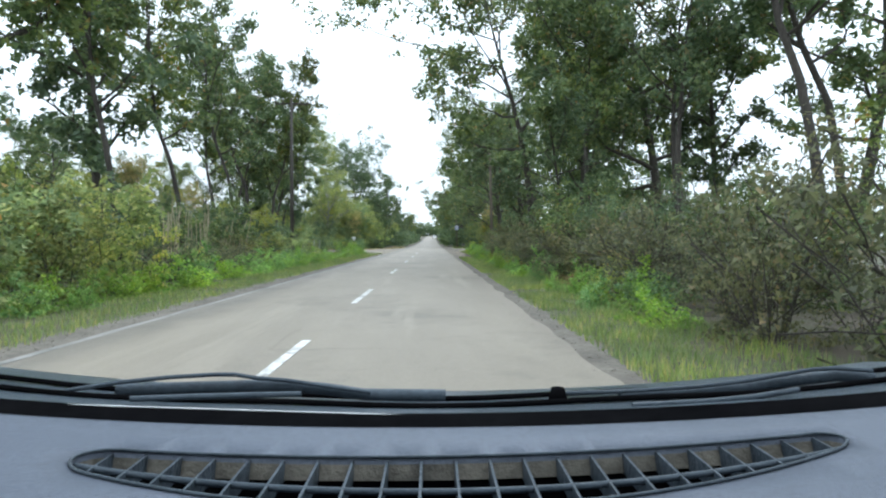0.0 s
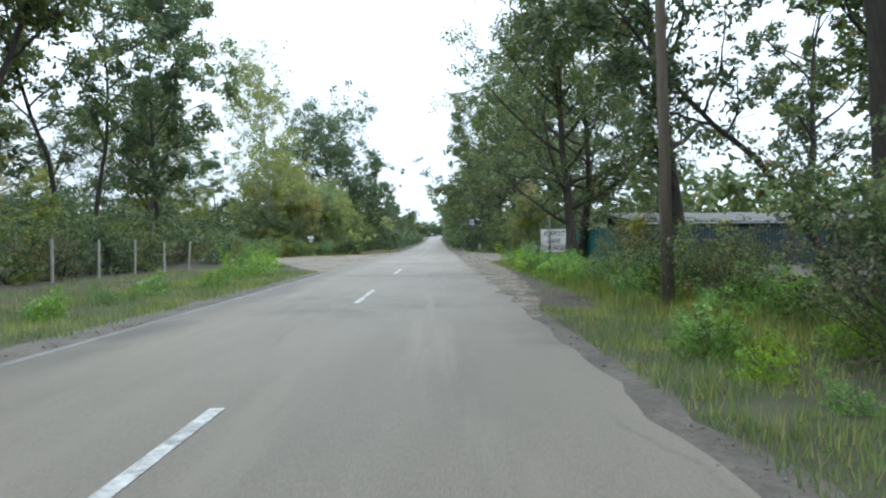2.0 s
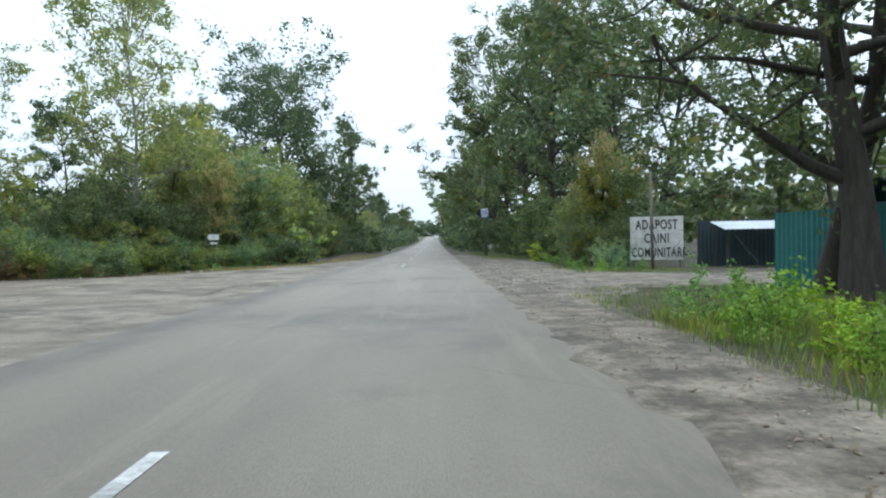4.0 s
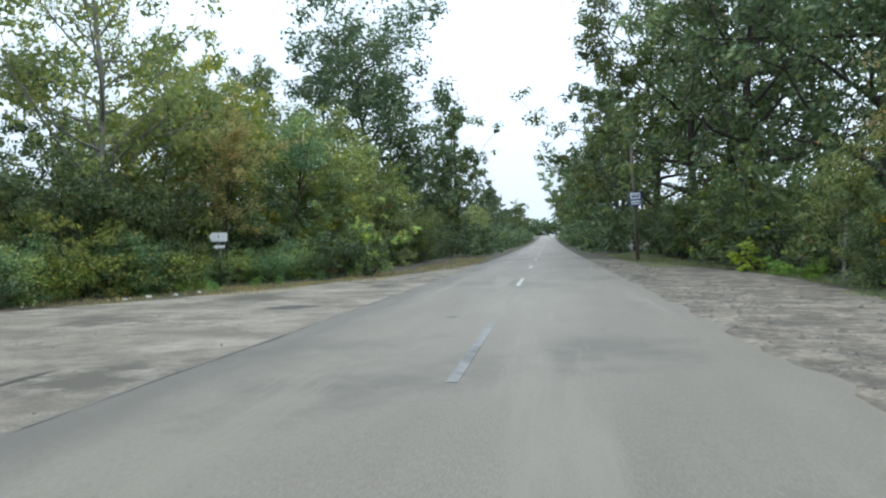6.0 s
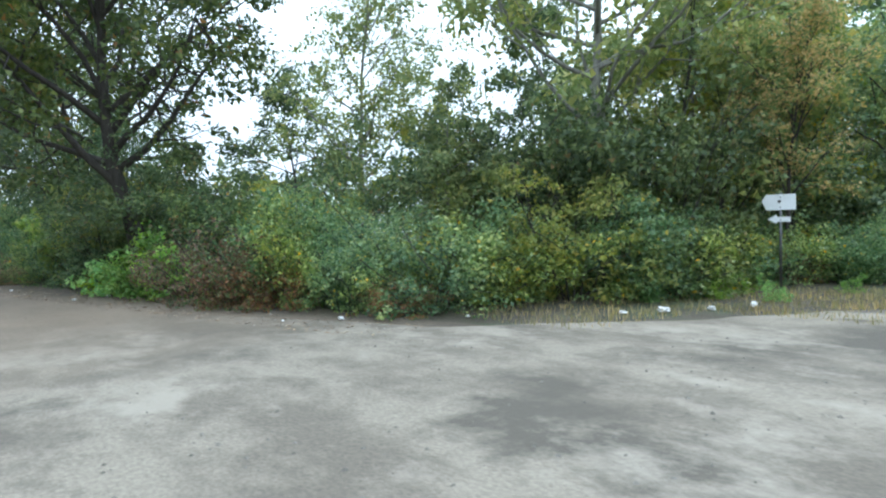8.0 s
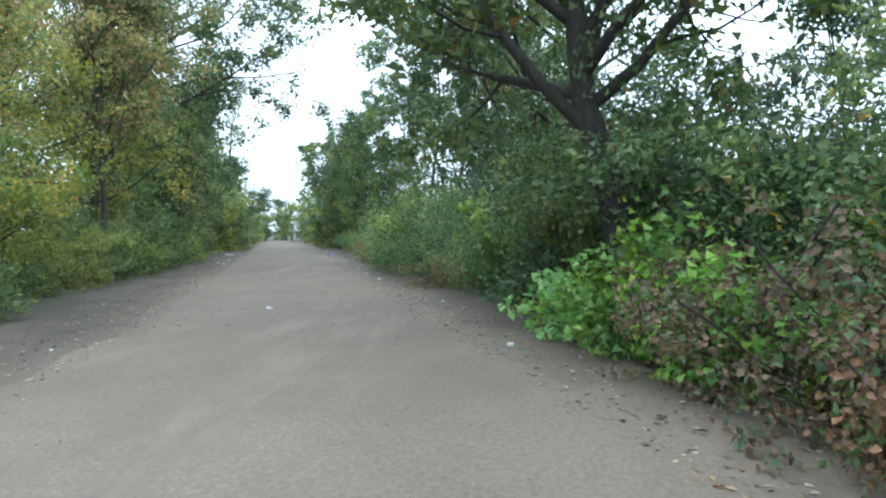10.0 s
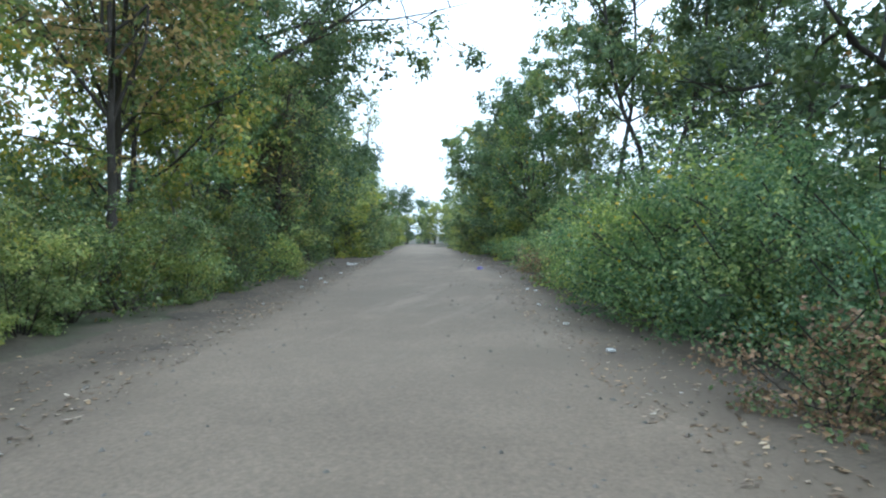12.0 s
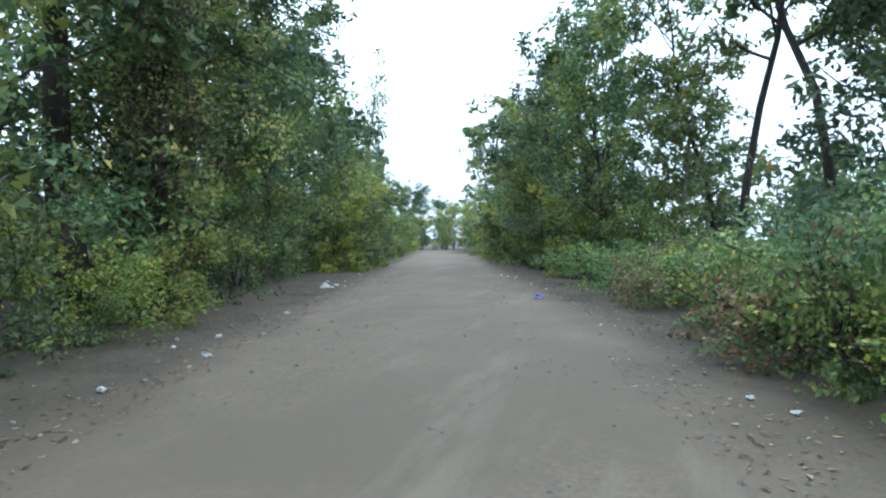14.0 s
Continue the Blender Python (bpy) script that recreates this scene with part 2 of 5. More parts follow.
STONES = grain("loose_stone", (0.1, 0.09, 0.075), (0.24, 0.22, 0.185), 3, 30, 0.9, 0.2)
WOOD_POLE = grain("weathered_wood", (0.1, 0.082, 0.066), (0.21, 0.175, 0.142), 2, 30, 0.9, 0.5, stretch=(5, 5, 0.4))
PUDDLE = grain("damp_dirt", (0.036, 0.032, 0.026), (0.085, 0.075, 0.059), 3, 30, 0.75, 0.3)


# ---- building helpers ----
def mesh_np(name, verts, faces, mat, smooth=False):
    """A mesh from vertex rows and faces that all have the same number of corners."""
    verts, faces = np.asarray(verts, np.float32), np.asarray(faces, np.int32)
    me = bpy.data.meshes.new(name)
    n, k = faces.shape
    me.vertices.add(len(verts))
    me.vertices.foreach_set("co", verts.ravel())
    me.loops.add(n * k)
    me.loops.foreach_set("vertex_index", faces.ravel())
    me.polygons.add(n)
    me.polygons.foreach_set("loop_start", np.arange(0, n * k, k, dtype=np.int32))
    me.polygons.foreach_set("use_smooth", np.full(n, smooth))
    me.update(calc_edges=True)
    me.materials.append(mat)
    return me


def thing(name, label, category, group="", kind="", at=None):
    ob = new(name)
    tagged(ob, label, category, group, kind)
    if at is not None:
        ob.matrix_world = at
    return ob


def part(name, data, mat, parent, label=""):
    """A bmesh (or a finished mesh) as one object under a thing or a part."""
    if isinstance(data, bmesh.types.BMesh):
        me = bpy.data.meshes.new(name)
        data.to_mesh(me)
        data.free()
        me.materials.append(mat)
    else:
        me = data
    ob = new(name, me)
    ob.parent = parent
    if label:
        tagged(ob, label)
    return ob


def box(size, at=(0, 0, 0), bevel=0.0, turn=None):
    bm = bmesh.new()
    bmesh.ops.create_cube(bm, size=1, matrix=Matrix.Diagonal((*size, 1)))
    if bevel:
        bmesh.ops.bevel(bm, geom=bm.edges[:], offset=bevel, segments=2, affect="EDGES")
    if turn:
        bmesh.ops.transform(bm, matrix=turn, verts=bm.verts)
    bmesh.ops.translate(bm, vec=at, verts=bm.verts)
    return bm


def rod(r0, r1, length, at=(0, 0, 0), sides=12, turn=None):
    """An upright rod from its foot."""
    bm = bmesh.new()
    bmesh.ops.create_cone(bm, cap_ends=True, segments=sides, radius1=r0, radius2=r1, depth=length, matrix=Matrix.Translation((0, 0, length / 2)))
    if turn:
        bmesh.ops.transform(bm, matrix=turn, verts=bm.verts)
    bmesh.ops.translate(bm, vec=at, verts=bm.verts)
    for f in bm.faces:
        f.smooth = len(f.verts) == 4
    return bm


def tubes(paths, sides):
    """Vertices and quads of tapered tubes along point rows."""
    vs, fs, base = [], [], 0
    ang = np.arange(sides) * 2 * np.pi / sides
    for pts, rad in paths:
        pts, rad = np.asarray(pts, float), np.asarray(rad, float)
        d = np.gradient(pts, axis=0)
        d /= np.linalg.norm(d, axis=1)[:, None] + 1e-9
        ref = np.array([0.13, 0.98, 0.11]) if abs(d[0][1]) < 0.8 else np.array([0.98, 0.1, 0.13])
        u = np.cross(d, ref)
        u /= np.linalg.norm(u, axis=1)[:, None] + 1e-9
        w = np.cross(d, u)
        ring = pts[:, None] + rad[:, None, None] * (np.cos(ang)[None, :, None] * u[:, None] + np.sin(ang)[None, :, None] * w[:, None])
        vs.append(ring.reshape(-1, 3))
        n = len(pts)
        i = np.arange(n - 1)[:, None] * sides
        j = np.arange(sides)[None]
        k = (j + 1) % sides
        fs.append((np.stack([i + j, i + k, i + sides + k, i + sides + j], -1) + base).reshape(-1, 4))
        base += n * sides
    return np.concatenate(vs), np.concatenate(fs)


def leaves(rng, centres, size, shape=0.7, flat=0.5, whole=True, facing=None):
    """Leaf blades at the centres: folded in two triangles where whole, else single slivers for plants farther off."""
    n = len(centres)
    nrm = rng.normal(size=(n, 3))
    if facing is None:
        nrm[:, 2] += np.sign(nrm[:, 2]) * flat
    else:
        nrm = nrm * 0.55 + facing
    nrm /= np.linalg.norm(nrm, axis=1)[:, None]
    a = np.cross(nrm, rng.normal(size=(n, 3)))
    a /= np.linalg.norm(a, axis=1)[:, None] + 1e-9
    b = np.cross(nrm, a)
    s = (size * rng.uniform(0.6, 1.35, n))[:, None]
    c = np.asarray(centres)
    if not whole:
        v = np.stack([c - a * s * 0.5, c + b * s * shape * 0.6 + a * s * 0.1, c + a * s * 0.5 - b * s * shape * 0.4], 1)
        return v.reshape(-1, 3), np.arange(n * 3).reshape(-1, 3)
    mid = c + a * s * 0.08
    v = np.stack([c - a * s * 0.5, mid + b * s * shape * 0.5 + nrm * s * 0.12, c + a * s * 0.5, mid - b * s * shape * 0.5 + nrm * s * 0.12], 1)
    i = np.arange(n)[:, None] * 4
    f = np.concatenate([i + [0, 1, 2], i + [0, 2, 3]], 1).reshape(-1, 3)
    return v.reshape(-1, 3), f


def tufts(rng, tips, weight, count, per, radius):
    """Leaf places gathered in tufts round some of the tips, and the way each leaf faces: outwards and to the light."""
    k = max(4, count // per)
    heart = tips[rng.choice(len(tips), k, p=weight / weight.sum())] + rng.normal(size=(k, 3)) * radius * 0.3
    girth = radius * rng.uniform(0.6, 1.35, k)
    share = girth ** 2
    which = rng.choice(k, count, p=share / share.sum())
    way = rng.normal(size=(count, 3))
    way /= np.linalg.norm(way, axis=1)[:, None]
    out = way * (girth[which] * rng.random(count) ** 0.45)[:, None] * [1, 1, 0.72]
    out[:, 2] -= 0.12 * girth[which]
    return heart[which] + out, way * 0.8 + [0, 0, 0.55]


def unit(v):
    return v / (np.linalg.norm(v) + 1e-9)


def shoot(rng, start, d, length, n, wob, rise):
    pts, d = [np.array(start, float)], unit(np.array(d, float))
    for _ in range(n):
        d = unit(d + rng.normal(size=3) * wob + np.array([0, 0, rise]))
        pts.append(pts[-1] + d * length / n)
    return np.array(pts)


def grow(seed, height, first=0.3, limbs=12, spread=4.5, count=5500, leaf=0.2, rad=0.2, stems=1, lean=0.0, wob=0.06, subs=6, twigs=4,
         low=0.55, top=0.5, clump=0.3, rise=0.04, elev=(0.05, 0.55), up=0.45, whole=False, droop=0.0, per=28):
    """Limbs and leaves of a tree or shrub: tube vertices and quads, leaf vertices and triangles."""
    rng = np.random.default_rng(seed)
    trunks, thick, thin, anchors = [], [], [], []
    tree = stems == 1
    for s in range(stems):
        az = rng.uniform(0, 6.28)
        out = lean if tree else rng.uniform(0.15, 0.75) * (lean or 1)
        h = height * (1 if s == 0 else rng.uniform(0.6, 1.0))
        foot = np.array([math.cos(az), math.sin(az), 0]) * (0 if tree else rng.uniform(0.05, 0.3) * spread * 0.5) - [0, 0, 0.15]
        trunk = shoot(rng, foot, (math.cos(az) * out, math.sin(az) * out, 1), h, 9 if tree else 5, wob, 0.05)
        r = rad * (1 if tree else rng.uniform(0.5, 0.9))
        u = np.linspace(0, 1, len(trunk))
        trunks.append((trunk, r * (1 - 0.9 * u) * (1 + 0.5 * np.exp(-u * 14))))
        k = max(3, limbs // stems)
        for i in range(k):
            q = first + (0.97 - first) * (i + rng.uniform(0, 0.8)) / k
            x = q * (len(trunk) - 1)
            j = min(int(x), len(trunk) - 2)
            p = trunk[j] + (trunk[j + 1] - trunk[j]) * (x - j)
            v = (q - first) / (1 - first)
            full = low + (1 - low) * math.sin(min(1, v * 2.2) * math.pi / 2)
            L = spread * full * (1 - (1 - top) * max(0, v - 0.4) / 0.6) * rng.uniform(0.7, 1.2)
            a = i * 2.4 + rng.uniform(-0.5, 0.5) + s
            e = rng.uniform(*elev) + up * v
            limb = shoot(rng, p, (math.cos(a) * math.cos(e), math.sin(a) * math.cos(e), math.sin(e)), L, 6 if tree else 3, 0.14, rise)
            r1 = r * (1 - 0.85 * q) * 0.6
            thick.append((limb, np.linspace(r1, 0.012, len(limb))))
            for m in range(subs):
                w = 0.2 + 0.8 * (m + rng.uniform(0, 1)) / subs
                y = w * (len(limb) - 1)
                j = min(int(y), len(limb) - 2)
                p2 = limb[j] + (limb[j + 1] - limb[j]) * (y - j)
                d = unit(unit(limb[j + 1] - limb[j]) * 0.6 + rng.normal(size=3) * 0.8 + [0, 0, 0.1])
                sub = shoot(rng, p2, d, L * rng.uniform(0.25, 0.45) + 0.3, 4, 0.2, 0.05 - droop)
                if tree and height > 8:
                    thin.append((sub, np.linspace(max(0.014, r1 * 0.35), 0.006, len(sub))))
                anchors.append(sub[1:])
                for _ in range(twigs):
                    p3 = sub[rng.integers(1, len(sub))]
                    anchors.append(shoot(rng, p3, rng.normal(size=3) + [0, 0, 0.15 - droop], rng.uniform(0.3, 0.7) * (0.3 + spread / 6), 3, 0.2, 0)[1:])
    anchors = np.concatenate(anchors)
    reach = np.hypot(anchors[:, 0], anchors[:, 1]) / spread + 0.3
    pick, facing = tufts(rng, anchors, reach, count, per, clump * 1.45)
    pick[:, 2] = np.maximum(pick[:, 2], 0.04 + rng.uniform(0, 0.1, count))
    vs, fs, base = [], [], 0
    for paths, sides in ((trunks, 8 if tree else 4), (thick, 5 if tree else 3), (thin, 3)):
        if paths:
            v, f = tubes(paths, sides)
            vs.append(v)
            fs.append(f + base)
            base += len(v)
    return (np.concatenate(vs), np.concatenate(fs)), leaves(rng, pick, leaf, whole=whole, facing=facing)


STOCK = {}


def plant(kind, x, y, scale=1.0, turn=None, z=0.0, lean=(0, 0)):
    """One plant of a kind in the stock: built once, then copied with its parts."""
    name, label, category, group, leaf_mat, spec = KINDS[kind]
    if turn is None:
        turn = (x * 37.7 + y * 91.3) % 360
    m = pose(x, y, z, lean[0], lean[1], turn)
    if kind not in STOCK:
        wood, crown = grow(**spec)
        ob = thing(name, label, category, group)
        bark = PALE_BARK if kind in ("poplar", "lime") else BARK
        part("trunk" if category == "tree" else "branchwork", mesh_np(name + "_wood", *wood, bark, True), bark, ob)
        part("crown" if category == "tree" else "foliage", mesh_np(name + "_leaves", *crown, leaf_mat), leaf_mat, ob)
        STOCK[kind] = ob
    else:
        ob = copy_thing(STOCK[kind], m)
    vary = 0.06 if category == "tree" else 0.2
    a, c = math.sin(x * 12.99 + y * 78.23), math.sin(x * 39.35 + y * 11.14)
    ob.matrix_basis = m @ Matrix.Diagonal((scale * (1 + vary * a), scale * (1 + vary * c), scale * (1 - vary * 0.8 * a * c), 1))
    return ob


from mathutils.geometry import delaunay_2d_cdt

KINDS = {
    "oak": ("oak_tree", "tall dark green oak with spreading crown beside the road", "tree", "roadside trees", LEAF_OAK,
            dict(seed=3, height=15, first=0.2, limbs=18, spread=6.2, count=14000, leaf=0.25, rad=0.28, clump=0.42)),
    "oak_b": ("oak_tree", "tall dark green oak with open limbs beside the road", "tree", "roadside trees", LEAF_OAK,
              dict(seed=8, height=16, first=0.3, limbs=16, spread=5.8, count=12000, leaf=0.25, rad=0.26, wob=0.09, elev=(0.2, 0.7))),
    "oak_c": ("oak_tree", "broad oak with heavy low limbs and dark green leaves", "tree", "roadside trees", LEAF_OAK,
              dict(seed=15, height=11.5, first=0.28, limbs=24, spread=6.8, count=25000, leaf=0.2, clump=0.42, rad=0.28, wob=0.1, top=0.65, low=0.95, elev=(0.35, 0.95), up=0.35)),
    "round_oak": ("oak_tree", "tall round-crowned dark oak above the hedge", "tree", "roadside trees", LEAF_DARK,
                  dict(seed=51, height=17.5, first=0.16, limbs=46, spread=7.6, count=30000, leaf=0.32, clump=0.62, rad=0.3, wob=0.05, elev=(-0.1, 0.5), top=1.0, low=0.9, up=0.6, subs=8)),
    "big_oak": ("oak_tree", "tall dense dark green oak beside the road", "tree", "roadside trees", LEAF_OAK,
                dict(seed=52, height=20, first=0.14, limbs=30, spread=7.2, count=19500, leaf=0.27, clump=0.46, rad=0.32, wob=0.07, elev=(-0.05, 0.5), top=0.75, low=0.9, up=0.5)),
    "road_oak": ("oak_tree", "broad leafy dark oak with low crown beside the pull-off", "tree", "roadside trees", LEAF_OAK,
                 dict(seed=61, height=15.5, first=0.15, limbs=26, spread=6.4, count=38000, leaf=0.13, clump=0.4, rad=0.26, wob=0.05, elev=(0.1, 0.6), low=0.9, top=0.7)),
    "fork_oak": ("oak_tree", "dark forked oak with heavy rising limbs beside the road", "tree", "roadside trees", LEAF_OAK,
                 dict(seed=58, height=14, first=0.22, limbs=9, spread=4.6, count=6000, leaf=0.21, rad=0.3, clump=0.4, wob=0.045, elev=(0.35, 0.9), subs=8)),
    "oak_fine": ("oak_tree", "leafy oak with small dark green leaves close beside the road", "tree", "roadside trees", LEAF_OAK,
                 dict(seed=55, height=12, first=0.2, limbs=20, spread=5.0, count=17000, leaf=0.17, rad=0.22, clump=0.34, wob=0.08, top=0.6)),
    "overhang": ("oak_tree", "dark oak whose long limbs reach over the road", "tree", "roadside trees", LEAF_OAK,
                 dict(seed=19, height=16, first=0.34, limbs=18, spread=8.6, count=16000, leaf=0.25, clump=0.42, rad=0.22, top=0.65, elev=(0.1, 0.5), up=0.3)),
    "ash": ("ash_tree", "slender dark green ash tree among the roadside trees", "tree", "roadside trees", LEAF_DARK,
            dict(seed=12, height=14, first=0.22, limbs=17, spread=4.2, count=9000, leaf=0.26, rad=0.17, elev=(0.3, 0.8))),
    "ash_b": ("ash_tree", "slender open-crowned ash tree with bare lower trunk", "tree", "roadside trees", LEAF_OAK,
              dict(seed=17, height=14, first=0.38, limbs=13, spread=4.2, count=7000, leaf=0.21, rad=0.13, wob=0.08, elev=(0.3, 0.8))),
    "poplar": ("poplar_tree", "pale green airy poplar tree behind the hedge", "tree", "roadside trees", LEAF_LIGHT,
               dict(seed=5, height=15, first=0.1, limbs=40, spread=4.6, count=21000, leaf=0.18, rad=0.13, elev=(0.2, 0.7), top=0.85, low=0.8, clump=0.3, per=14)),
    "thin": ("young_tree", "thin half-bare tree with few leaves", "tree", "roadside trees", LEAF_LIGHT,
             dict(seed=27, height=12, first=0.2, limbs=16, spread=1.8, count=900, leaf=0.16, rad=0.11, elev=(0.9, 1.2), up=0.1, per=8)),
    "gold": ("young_tree", "young tree with yellowing leaves beside the road", "tree", "roadside trees", LEAF_GOLD,
             dict(seed=21, height=6.5, first=0.1, limbs=18, spread=2.7, count=6200, leaf=0.18, rad=0.09, elev=(0.2, 0.8))),
    "gold_n": ("young_tree", "young tree with small yellowing leaves beside the lane", "tree", "roadside trees", LEAF_GOLD,
               dict(seed=22, height=6.5, first=0.1, limbs=18, spread=2.7, count=11000, leaf=0.105, rad=0.08, elev=(0.2, 0.8), clump=0.26)),
    "green": ("young_tree", "young leafy green tree beside the road", "tree", "roadside trees", LEAF_DARK,
              dict(seed=23, height=7.5, first=0.06, limbs=20, spread=2.9, count=5400, leaf=0.19, rad=0.1, elev=(0.2, 0.8))),
    "lime": ("young_tree", "young light green leafy tree beside the road", "tree", "roadside trees", LEAF_LIGHT,
             dict(seed=25, height=7, first=0.08, limbs=20, spread=2.7, count=5400, leaf=0.19, rad=0.1, elev=(0.2, 0.8))),
    "autumn": ("young_tree", "young tree with bare lower trunk and orange autumn leaves", "tree", "roadside trees", LEAF_ORANGE,
               dict(seed=28, height=9, first=0.32, limbs=16, spread=3.6, count=10500, leaf=0.13, rad=0.1, elev=(0.4, 1.1), clump=0.3, low=0.7)),
    "maple": ("young_tree", "bushy lobed-leaf tree with fresh green leaves beside the lane", "tree", "roadside trees", LEAF_BRAMBLE,
              dict(seed=29, height=7.5, first=0.12, limbs=18, spread=3.0, count=7000, leaf=0.15, rad=0.1, elev=(0.2, 0.8), clump=0.3)),
    "ivied": ("ivied_trunk", "dead trunk wrapped in brown and yellow-green creeper", "tree", "roadside trees", LEAF_IVY,
              dict(seed=30, height=6.5, first=0.05, limbs=26, spread=0.8, count=6500, leaf=0.09, rad=0.16, elev=(-0.4, 0.5), clump=0.2, droop=0.35)),
    "lane_oak": ("oak_tree", "dark oak whose low limbs reach over the lane", "tree", "roadside trees", LEAF_OAK,
                 dict(seed=20, height=13, first=0.34, limbs=20, spread=8.0, count=27000, leaf=0.19, clump=0.34, rad=0.28, elev=(-0.05, 0.4), up=0.5, top=0.6, low=0.85)),
    "far_oak": ("oak_tree", "distant dark green oak far along the road", "tree", "far trees", LEAF_OAK,
                dict(seed=9, height=15, first=0.12, limbs=15, spread=6.6, count=4200, leaf=0.42, rad=0.28, clump=0.45)),
    "far_ash": ("ash_tree", "distant slender dark green ash tree", "tree", "far trees", LEAF_DARK,
                dict(seed=14, height=14, first=0.15, limbs=14, spread=4.4, count=3200, leaf=0.4, rad=0.2, clump=0.4, elev=(0.3, 0.8))),
    "shrub": ("shrub", "dense dark green shrub in the roadside hedge", "shrub", "hedge shrubs", LEAF_DARK,
              dict(seed=31, height=3.6, first=0.06, limbs=28, spread=1.8, count=3100, leaf=0.19, rad=0.05, stems=7, subs=5, twigs=3, clump=0.24, elev=(0.1, 0.8))),
    "shrub_b": ("shrub", "mixed green shrub in the roadside hedge", "shrub", "hedge shrubs", LEAF_OAK,
                dict(seed=34, height=4.6, first=0.06, limbs=28, spread=1.9, count=3500, leaf=0.18, rad=0.05, stems=6, subs=5, twigs=3, clump=0.24, elev=(0.1, 0.8))),
    "shrub_n": ("shrub", "dense small-leaved green shrub beside the lane", "shrub", "hedge shrubs", LEAF_OAK,
                dict(seed=32, height=3.6, first=0.04, limbs=30, spread=1.7, count=5200, leaf=0.12, rad=0.04, stems=7, subs=5, twigs=4, clump=0.26, elev=(0.1, 0.8))),
    "vine": ("shrub", "vine-covered shrub with drooping light green leaves", "shrub", "hedge shrubs", LEAF_LIGHT,
             dict(seed=36, height=3.2, first=0.04, limbs=30, spread=1.6, count=4800, leaf=0.12, rad=0.04, stems=7, subs=5, twigs=4, clump=0.22, elev=(0.1, 0.7), droop=0.3)),
    "shrub_l": ("shrub", "light green shrub in the roadside hedge", "shrub", "hedge shrubs", LEAF_LIGHT,
                dict(seed=37, height=3.6, first=0.06, limbs=26, spread=1.7, count=3200, leaf=0.17, rad=0.045, stems=6, subs=5, twigs=3, clump=0.24, elev=(0.1, 0.8))),
    "yellow": ("shrub", "bright yellow-green shrub in the roadside hedge", "shrub", "hedge shrubs", LEAF_YELLOW,
               dict(seed=39, height=2.4, first=0.1, limbs=16, spread=0.9, count=900, leaf=0.15, rad=0.03, stems=4, subs=4, twigs=2, clump=0.16)),
    "bramble_far": ("bramble_bush", "low arching bramble bush with fresh green leaves", "bush", "bramble bushes", LEAF_BRAMBLE,
                    dict(seed=42, height=1.9, first=0.03, limbs=40, spread=1.4, count=5600, leaf=0.095, rad=0.016, stems=10, subs=5, twigs=3, clump=0.22, lean=1.3)),
    "twiggy": ("bush", "half-bare brown twiggy bush with few leaves", "bush", "verge bushes", LEAF_OLIVE,
               dict(seed=47, height=2.2, first=0.04, limbs=60, spread=1.3, count=3000, leaf=0.09, rad=0.02, stems=14, subs=4, twigs=2, clump=0.18, lean=1.0)),
    "bramble": ("bramble_bush", "low arching bramble bush with fresh green leaves", "bush", "bramble bushes", LEAF_BRAMBLE,
                dict(seed=41, height=1.9, first=0.03, limbs=40, spread=1.4, count=3600, leaf=0.085, rad=0.012, stems=10, subs=5, twigs=3, clump=0.22, lean=1.3, whole=True)),
    "bramble_n": ("bramble_bush", "tall arching bramble mound with fresh green leaves", "bush", "bramble bushes", LEAF_BRAMBLE,
                  dict(seed=44, height=1.9, first=0.03, limbs=40, spread=1.4, count=8500, leaf=0.056, rad=0.01, stems=10, subs=5, twigs=3, clump=0.2, lean=1.3, whole=True, per=22)),
    "dry_bramble": ("bramble_bush", "bramble bush with withered rust-brown leaves", "bush", "bramble bushes", LEAF_RUST,
                    dict(seed=43, height=1.3, first=0.03, limbs=30, spread=1.0, count=3400, leaf=0.068, rad=0.014, stems=9, subs=4, twigs=3, clump=0.17, lean=1.3, whole=True)),
    "weed": ("weed_clump", "tall bright green weeds on the verge", "weeds", "verge weeds", LEAF_WEED,
             dict(seed=45, height=1.0, first=0.02, limbs=8, spread=0.4, count=950, leaf=0.085, rad=0.006, stems=8, subs=3, twigs=2, clump=0.1, lean=0.8, per=8)),
}


# ---- ground and roads ----
def rise(y):
    """The road climbs gently in the distance."""
    return 4.3e-5 * max(0.0, min(y, 450.0) - 100.0) ** 2


def fall(x):
    """How much of that climb the land beside the road takes part in."""
    return max(0.0, min(1.0, (160.0 - abs(x)) / 120.0))


def lane(s, off):
    """A point s metres along the side lane and off metres to its north."""
    return LANE_O[0] + LANE_D[0] * s + LANE_R[0] * off, LANE_O[1] + LANE_D[1] * s + LANE_R[1] * off


def lane_off(x, y):
    return (x - LANE_O[0]) * LANE_R[0] + (y - LANE_O[1]) * LANE_R[1]


def ground_z(x, y):
    free = min(abs(x) - 5.0, abs(lane_off(x, y)) - 4.5 if x < 0 else 9)
    if 62 < y < 120 and -12 < x < 27:
        free = min(free, 0)
    bumps = 0.5 + 0.5 * noise.noise((x * 0.22, y * 0.22, 3.1))
    return rise(y) * fall(x) - 0.03 + 0.22 * bumps * max(0.0, min(1.0, free / 3.0))


def axis(lo, hi, step, far):
    a = list(np.arange(lo, hi + step, step))
    return [-far, -far * 0.4, lo - 120, lo - 40, lo - 12] + a + [hi + 12, hi + 40, hi + 120, hi + 300, far * 0.4, far]


